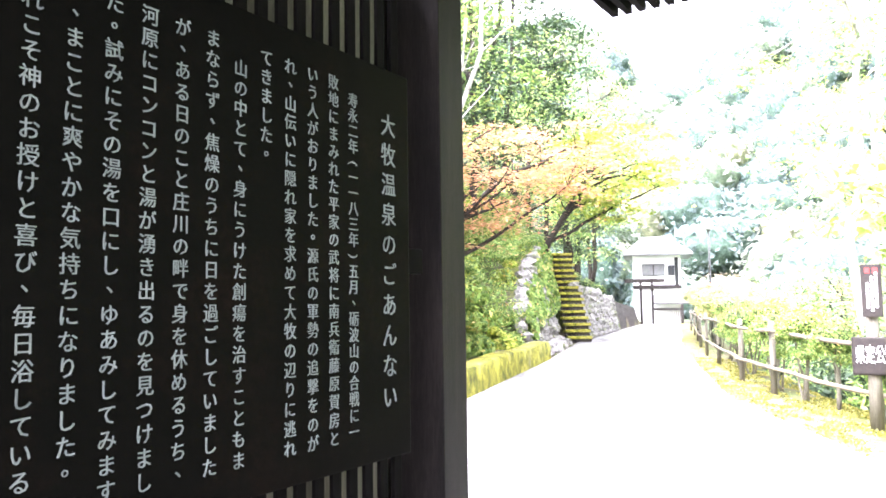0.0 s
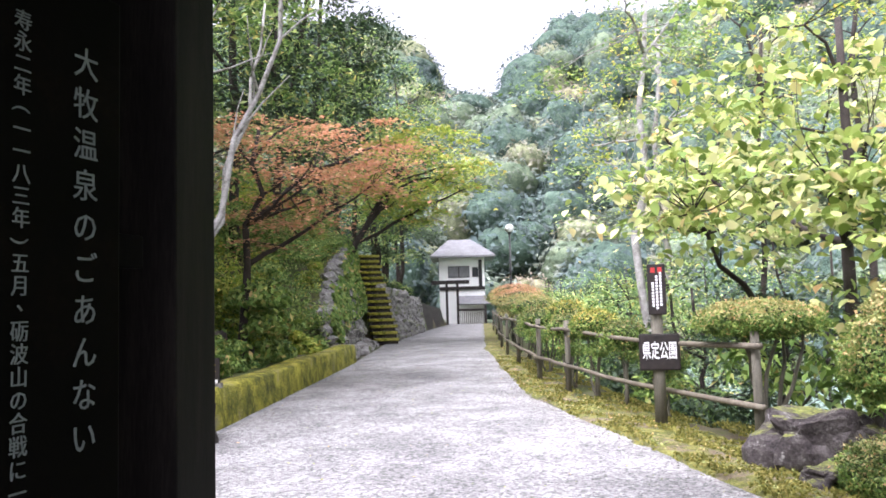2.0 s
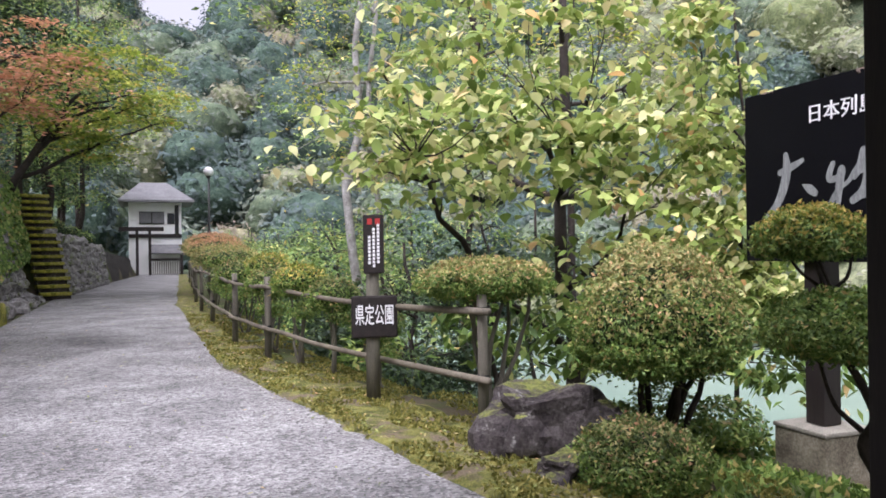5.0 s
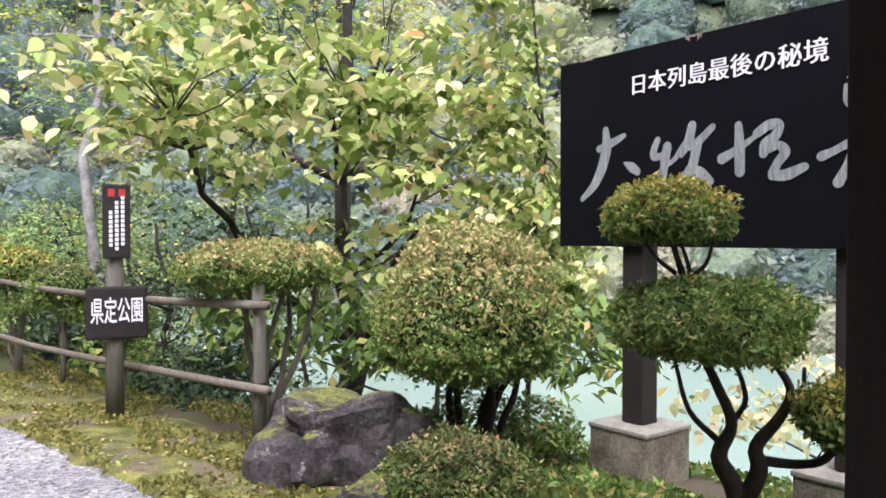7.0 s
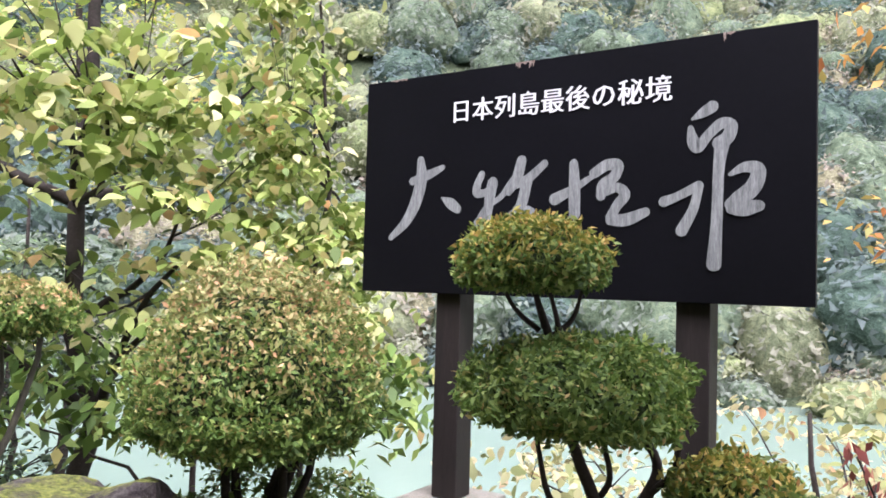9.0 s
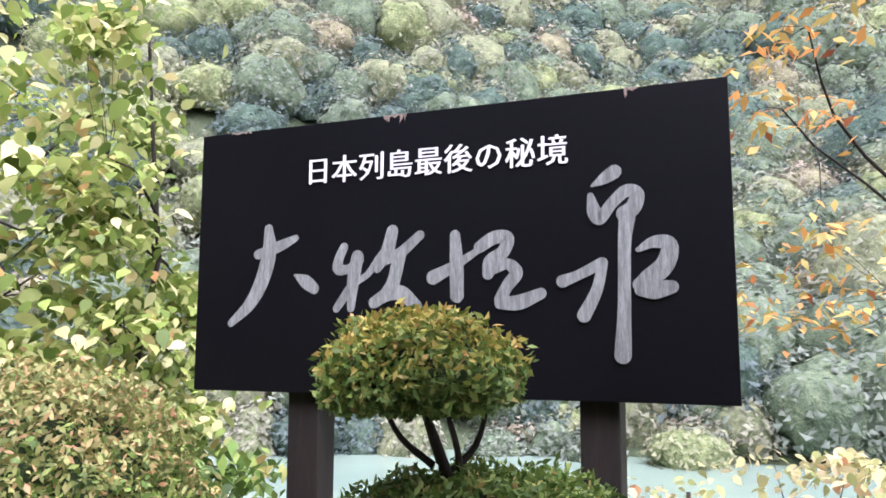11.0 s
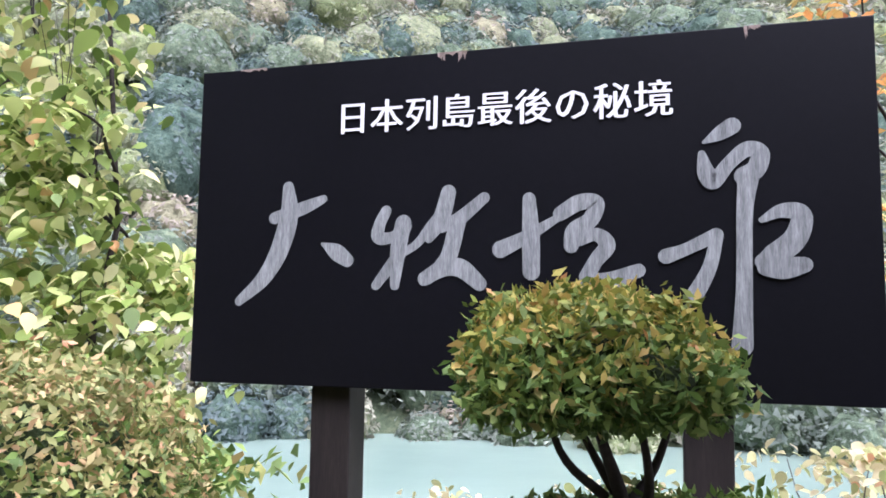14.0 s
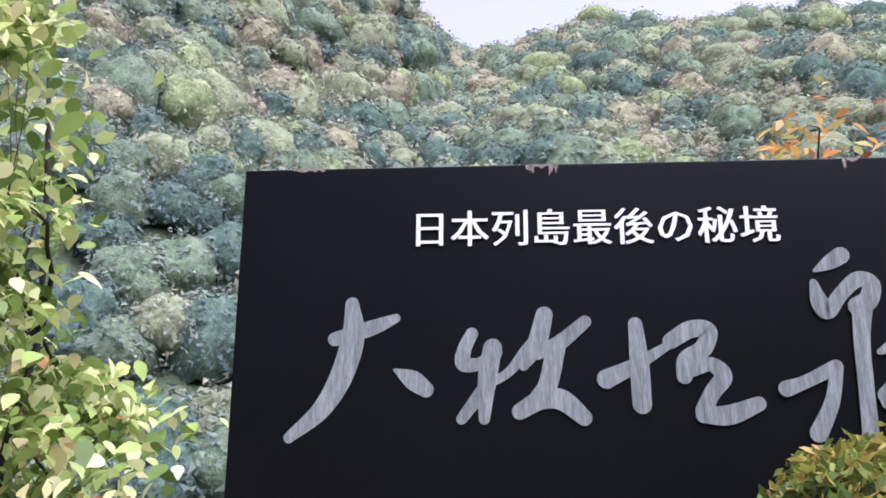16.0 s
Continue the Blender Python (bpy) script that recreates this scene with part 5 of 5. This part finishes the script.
# ---- stone walls, stairs ----
VAR = []
for k in range(8):
    bm = bmesh.new()
    bmesh.ops.create_cube(bm, size=1.0)
    bmesh.ops.subdivide_edges(bm, edges=bm.edges[:], cuts=1, use_grid_fill=True)
    for v in bm.verts:
        d = v.co.normalized()
        v.co = d * (0.52 + 0.14 * R.uniform(-1, 1)) * (1 + 0.25 * max(abs(d.x), abs(d.y), abs(d.z)))
    me = bpy.data.meshes.new("stone")
    bm.to_mesh(me)
    bm.free()
    me.materials.append(M_STONE)
    VAR.append(me)


def stone_wall(name, label, u0, u1, step, start):
    w = thing(name, label, "wall", at=(0, 0, 0))
    w["kind"] = "structure"
    count = 0
    u = u0
    while u < u1:
        h = wall_height(u) + 0.1
        z = 0.1
        while z < h:
            s = step * R.uniform(0.75, 1.25)
            q = place(u + R.uniform(-0.12, 0.12), road_left(u) - start - z * 0.16 + R.uniform(-0.04, 0.04), z)
            if count < 300:
                o = new("stone", VAR[int(R.integers(8))])
                o.parent = w
                o.matrix_local = Matrix.Translation(q) @ Euler((R.uniform(-0.5, 0.5), R.uniform(-0.5, 0.5), R.uniform(0, 6))).to_matrix().to_4x4() @ Matrix.Diagonal((s, s * 0.85, s * 0.8, 1))
            count += 1
            z += step * 0.62
        u += step * 0.68
    bm = bmesh.new()
    sec = []
    for u in np.arange(u0, u1 + 0.01, 0.5):
        h = wall_height(u)
        sec.append([bm.verts.new(place(u, road_left(u) - start - 0.12 - zz * 0.16, zz)) for zz in (-0.05, h * 0.33, h * 0.66, h)] + [bm.verts.new(place(u, road_left(u) - start - 1.8, h))])
    for a, b in zip(sec, sec[1:]):
        for j in range(4):
            bm.faces.new((a[j], a[j + 1], b[j + 1], b[j]))
    part("backing", bm, M_ROCK, w)
    return w


stone_wall("stone_wall", "tall mossy rubble retaining wall beside the stairs", 22.2, 31.2, 0.42, 0.75)
stone_wall("stone_wall", "grey rubble retaining wall along the path", 34.2, 61, 0.46, 0.1)

pp = []
for _ in range(9000):
    u = R.uniform(22.0, 31.6)
    z = R.uniform(0.35, 1.05) * wall_height(u)
    if noise.noise(Vector((u * 0.9, z * 0.9, 2))) > -0.12:
        pp.append(tuple(place(u, road_left(u) - 0.75 - z * 0.16 + R.uniform(0.0, 0.35), z)))
ivy = thing("ivy", "green ivy hanging over the rubble wall", "ivy", at=(0, 0, 0))
ob = new("foliage", leaves("foliage", np.array(pp), np.tile(np.array(V) * 0.8 + [0, -0.4, 0.6], (len(pp), 1)), 0.14, L_CLIPGREEN, "round", 0.4, 0.5))
ob.parent = ivy

stairs = thing("stairs", "steep mossy stone stairs up the bank", "stairs", at=tuple(place(31.9, -2.85, 0)))
stairs["kind"] = "structure"
go = (U * 0.93 - V * 0.30).normalized()
for k in range(15):
    at_ = go * (0.27 * k) + Vector((0, 0, 0.26 * k))
    turn_ = Matrix.Rotation(-AX + 0.3 + R.uniform(-0.05, 0.05), 4, "Z")
    bm = bmesh.new()
    box(bm, (1.05 + R.uniform(-0.08, 0.08), 0.44, 0.12), (R.uniform(-0.03, 0.03), -0.04, 0.2), None, 0.025)
    o = part("tread", bm, M_MOSSWALL, stairs)
    o.matrix_local = Matrix.Translation(at_) @ turn_
    bm = bmesh.new()
    box(bm, (0.98, 0.34, 0.26), (0, 0.06, 0.05), None, 0.02)
    o = part("riser", bm, M_ROCK, stairs)
    o.matrix_local = Matrix.Translation(at_) @ turn_

for u, v, r in ((33.6, -4.4, 0.55), (35.5, -4.6, 0.5), (36.5, -3.8, 0.45), (38, -4.6, 0.7), (40, -4.4, 0.6), (43, -4.2, 0.7), (47, -3.8, 0.7), (51, -3.4, 0.7)):
    q = place(u, v, land(u, v) - 0.05)
    b = thing("topiary_ball", "round clipped dark green topiary on the bank", "bush", "topiary", at=tuple(q))
    dome(b, "foliage", np.array([0, 0, r * 0.85]), r, r, r * 0.95, r * 0.85, 0.09, int(2600 * r), L_DARK, tips=L_WOOD)

# ---- white house at the path's end ----
HQ = place(63.5, 0.75)
house = thing("house", "white plastered two-storey house with a grey hipped roof", "house", at=(HQ.x, HQ.y, 0), turn=-15.5)
boxed("wall", (3.7, 5.0, 5.5), (-0.15, 2.5, 2.75), M_PLASTER, house, None, 0.02)
bm = bmesh.new()
ev = [bm.verts.new(q) for q in ((-2.7, -0.9, 5.4), (2.6, -0.9, 5.4), (2.6, 5.9, 5.4), (-2.7, 5.9, 5.4))]
e2 = [bm.verts.new(q) for q in ((-2.7, -0.9, 5.55), (2.6, -0.9, 5.55), (2.6, 5.9, 5.55), (-2.7, 5.9, 5.55))]
rg = [bm.verts.new((-1.2, 2.5, 7.1)), bm.verts.new((0.7, 2.5, 7.1))]
bm.faces.new(ev)
for k in range(4):
    bm.faces.new((ev[k], e2[k], e2[(k + 1) % 4], ev[(k + 1) % 4]))
bm.faces.new((e2[0], e2[1], rg[1], rg[0])), bm.faces.new((e2[2], e2[3], rg[0], rg[1])), bm.faces.new((e2[1], e2[2], rg[1])), bm.faces.new((e2[3], e2[0], rg[0]))
bmesh.ops.recalc_face_normals(bm, faces=bm.faces)
part("roof", bm, M_ROOF, house)
for x, z, w, h in ((-0.4, 4.25, 1.75, 0.95), (1.36, 4.1, 0.28, 2.2), (0.95, 4.2, 0.5, 0.8)):
    f = boxed("window", (w, 0.08, h), (x, -0.02, z), M_DARKWOOD, house)
    for j in range(2):
        boxed("pane", (w / 2 - 0.08, 0.03, h - 0.12), (x + (j - 0.5) * w / 2, -0.075, z), M_ROOF if w > 1 else M_GLASS, f)
boxed("band", (3.7, 0.1, 0.3), (-0.15, -0.06, 2.9), M_DARKWOOD, house, None, 0.01)
bm = bmesh.new()
box(bm, (2.9, 1.6, 0.1), (0, 0, 0), Matrix.Rotation(0.42, 4, "X"), 0.01)
q = part("porch_roof", bm, M_ROOF, house, "low grey porch roof")
q.location = (0.9, -0.75, 1.9)
wg = thing("timber_gateway", "dark timber gateway with barred gates in front of the house", "gate", at=(HQ.x, HQ.y, 0), turn=-15.5)
for x in (-1.4, -0.55, 1.6):
    boxed("post", (0.2, 0.2, 3.5 if x < 0 else 1.5), (x, -2.2, 1.75 if x < 0 else 0.75), M_DARKWOOD, wg)
boxed("beam", (3.0, 0.2, 0.3), (-1.1, -2.2, 3.35), M_DARKWOOD, wg)
boxed("beam", (2.3, 0.15, 0.18), (0.55, -2.2, 1.15), M_DARKWOOD, wg)
for k in range(13):
    boxed("bar", (0.05, 0.05, 1.0), (-0.35 + 0.15 * k, -2.2, 0.55), M_GREYWOOD, wg, None, 0.0)

# ---- street lamp ----
LQ = place(33.4, 2.4)
lamp = thing("street_lamp", "street lamp with a white globe on a dark pole", "lamp", at=(LQ.x, LQ.y, 0))
bm = bmesh.new()
tube(bm, [(0, 0, -0.1), (0, 0, 2.0), (0, 0, 4.5)], [0.06, 0.05, 0.04], 12)
part("pole", bm, M_METAL, lamp, smooth=True)
bm = bmesh.new()
bmesh.ops.create_uvsphere(bm, u_segments=20, v_segments=14, radius=0.19, matrix=Matrix.Translation((0, 0, 4.72)))
part("globe", bm, M_GLOBE, lamp, smooth=True)
bm = bmesh.new()
tube(bm, [(0, 0, 4.46), (0, 0, 4.58)], [0.06, 0.11], 12)
part("collar", bm, M_METAL, lamp)

# ---- walking-trail sign ----
TQ = place(10.5, -3.28)
ts = thing("trail_sign", "small dark trail sign with yellow characters on the mossy wall", "sign", at=(TQ.x, TQ.y, 0.48))
TM = facing((0, 0, 0), (0.97, -0.23, 0))
for nm, size, at, m in (("board", (0.46, 0.34, 0.03), (0, 0.24, 0), M_DARKWOOD), ("strip", (0.42, 0.07, 0.006), (0, 0.10, 0.0185), M_WHITE), ("foot", (0.3, 0.1, 0.12), (0.1, 0.04, -0.02), M_STONE)):
    bm = bmesh.new()
    box(bm, size, at, None, 0.004)
    q = part(nm, bm, m, ts)
    q.matrix_local = TM
writing("遊歩道", 0.125, TM @ Matrix.Translation((0, 0.275, 0.017)), M_YELLOW, ts)

# ---- fallen leaves by the path ----
for x, y, s, a in ((4.22, 5.18, 0.16, 20), (4.62, 4.72, 0.2, 80)):
    me = leaves("fallen_leaf", np.zeros((1, 3)), np.array([[0, 0, 1.0]]), s, L_FALLEN, "round", 0.15)
    ob = new("fallen_leaf", me)
    ob.matrix_world = pose(x, y, ground_at(x, y) + 0.05, 0, 0, a)
    tagged(ob, "large fallen yellow leaf on the verge", "leaf", "fallen leaves")

sprig = thing("russet_plant", "sparse plant with curled russet leaves on the bank", "plant", at=(6.35, 2.75, ground_at(6.35, 2.75)))
tops = [(R.uniform(-0.4, 0.4), R.uniform(-0.4, 0.4), R.uniform(0.55, 1.0)) for _ in range(9)]
stems(sprig, (0, 0, -0.03), tops, 0.008)
pts = np.concatenate([np.array(t) + R.normal(0, 0.05, (6, 3)) for t in tops])
L_RUSSET = leaf("russet_leaf", [(0.0, (0.16, 0.05, 0.03)), (0.6, (0.26, 0.08, 0.05)), (1.0, (0.34, 0.16, 0.07))], 0.25)
ob = new("foliage", leaves("foliage", pts, R.normal(0, 1, (len(pts), 3)), 0.09, L_RUSSET, "blade", 0.4, 1.5))
ob.parent = sprig

# ---- litter, pebbles and moss tufts ----
grit = []
for _ in range(9000):
    u = 1.5 + 24 * R.uniform() ** 1.5
    rl, rr = road_left(u), road_right(u)
    f = R.uniform()
    v = rr - abs(R.normal(0, 0.35)) if f < 0.4 else rl + abs(R.normal(0, 0.4)) if f < 0.6 else R.uniform(rl, rr)
    k = (v - rl) / (rr - rl)
    c = np.array(place(u, v, 0.008 + 0.03 * math.sin(math.pi * min(1, max(0, k)))))
    s = 0.006 + 0.014 * R.uniform() ** 3
    a0 = R.uniform(0, 6.28)
    ring = [c + s * R.uniform(0.8, 1.3) * np.array([math.cos(a0 + 2.094 * j), math.sin(a0 + 2.094 * j), 0]) for j in range(3)]
    tip = c + np.array([R.uniform(-0.3, 0.3) * s, R.uniform(-0.3, 0.3) * s, s * R.uniform(0.6, 1.1)])
    for j in range(3):
        grit += [ring[j], ring[(j + 1) % 3], tip]
tagged(new("loose_gravel", fast_mesh("loose_gravel", grit, 3, M_STONE)), "loose grey gravel stones scattered on the path", "gravel", kind="stuff")


def strew(name, label, category, n, fu, fv, size, material, shape, lift):
    us_ = fu(n)
    pts = []
    for u in us_:
        v = fv(u)
        pts.append(place(u, v, land(u, v) + lift))
    ob = new(name, leaves(name, np.array([tuple(q) for q in pts]), np.tile([0, 0, 1.0], (n, 1)), size, material, shape, 0.35))
    return tagged(ob, label, category, kind="stuff")


strew("leaf_litter", "small fallen yellow and brown leaves on the verge", "leaf", 1500, lambda n: R.uniform(2, 30, n), lambda u: road_right(u) + abs(R.normal(0.25, 0.5)), 0.045, L_RUSTY, "blade", 0.05)
strew("leaf_litter", "scattered small leaves on the gravel path", "leaf", 500, lambda n: R.uniform(1, 30, n), lambda u: R.uniform(road_left(u) + 0.1, road_right(u)), 0.035, L_RUSTY, "blade", 0.05)
L_TUFT = leaf("moss_tuft", [(0.0, (0.08, 0.09, 0.015)), (0.6, (0.20, 0.21, 0.04)), (1.0, (0.33, 0.31, 0.08))], 0.3, 0.9, 0.1)
n_t = 36000
us_ = 2 + 20 * R.uniform(0, 1, n_t) ** 1.4
pp = []
for u in us_:
    v = road_right(u) + R.uniform(-0.02, 1.95)
    if noise.noise(Vector((u * 1.8, v * 2.6, 11))) > -0.1:
        pp.append(tuple(place(u, v, land(u, v) + 0.035)))
pp = np.array(pp)
ob = new("moss_tufts", leaves("moss_tufts", pp, unit(R.normal(0, 1, (len(pp), 3)) * [1, 1, 0.4]), 0.05, L_TUFT, "blade", 0.3))
tagged(ob, "soft yellow-green moss and grass tufts on the verge", "moss", kind="stuff")
peb = []
for _ in range(2600):
    u = 1.5 + 26 * R.uniform() ** 1.5
    v = R.uniform(road_left(u) + 0.05, road_right(u) - 0.02)
    q = np.array(place(u, v, 0.03 + 0.012 * math.sin(math.pi * (v - road_left(u)) / (road_right(u) - road_left(u)))))
    s = 0.006 + 0.012 * R.uniform() ** 3
    o = np.array([[1, 0, 0], [0, 1, 0], [-1, 0, 0], [0, -1, 0], [0, 0, 0.7]]) * s * R.uniform(0.6, 1.4, (5, 1)) + q
    for a, b in ((0, 1), (1, 2), (2, 3), (3, 0)):
        peb += [o[a], o[b], o[4]]
M_PEBBLE = mottled("pebble", [(0.3, (0.12, 0.115, 0.11)), (0.7, (0.42, 0.41, 0.39))], 9, 40, 0.9, 0.2, 0.004)
tagged(new("pebbles", fast_mesh("pebbles", np.array(peb), 3, M_PEBBLE)), "small loose grey stones on the path", "gravel", kind="stuff")

pp = []
for _ in range(16000):
    u, v = R.uniform(0.5, 9.5), R.uniform(3.3, 6.6)
    if noise.noise(Vector((u * 1.3, v * 1.3, 21))) > -0.2:
        pp.append(tuple(place(u, v, land(u, v) + 0.02)))
ob = new("bank_grass", leaves("bank_grass", np.array(pp), unit(R.normal(0, 1, (len(pp), 3)) * [1, 1, 0.3]), 0.09, L_CLIPGREEN, "blade", 0.3))
tagged(ob, "short grass and ground plants on the river bank", "grass", kind="stuff")
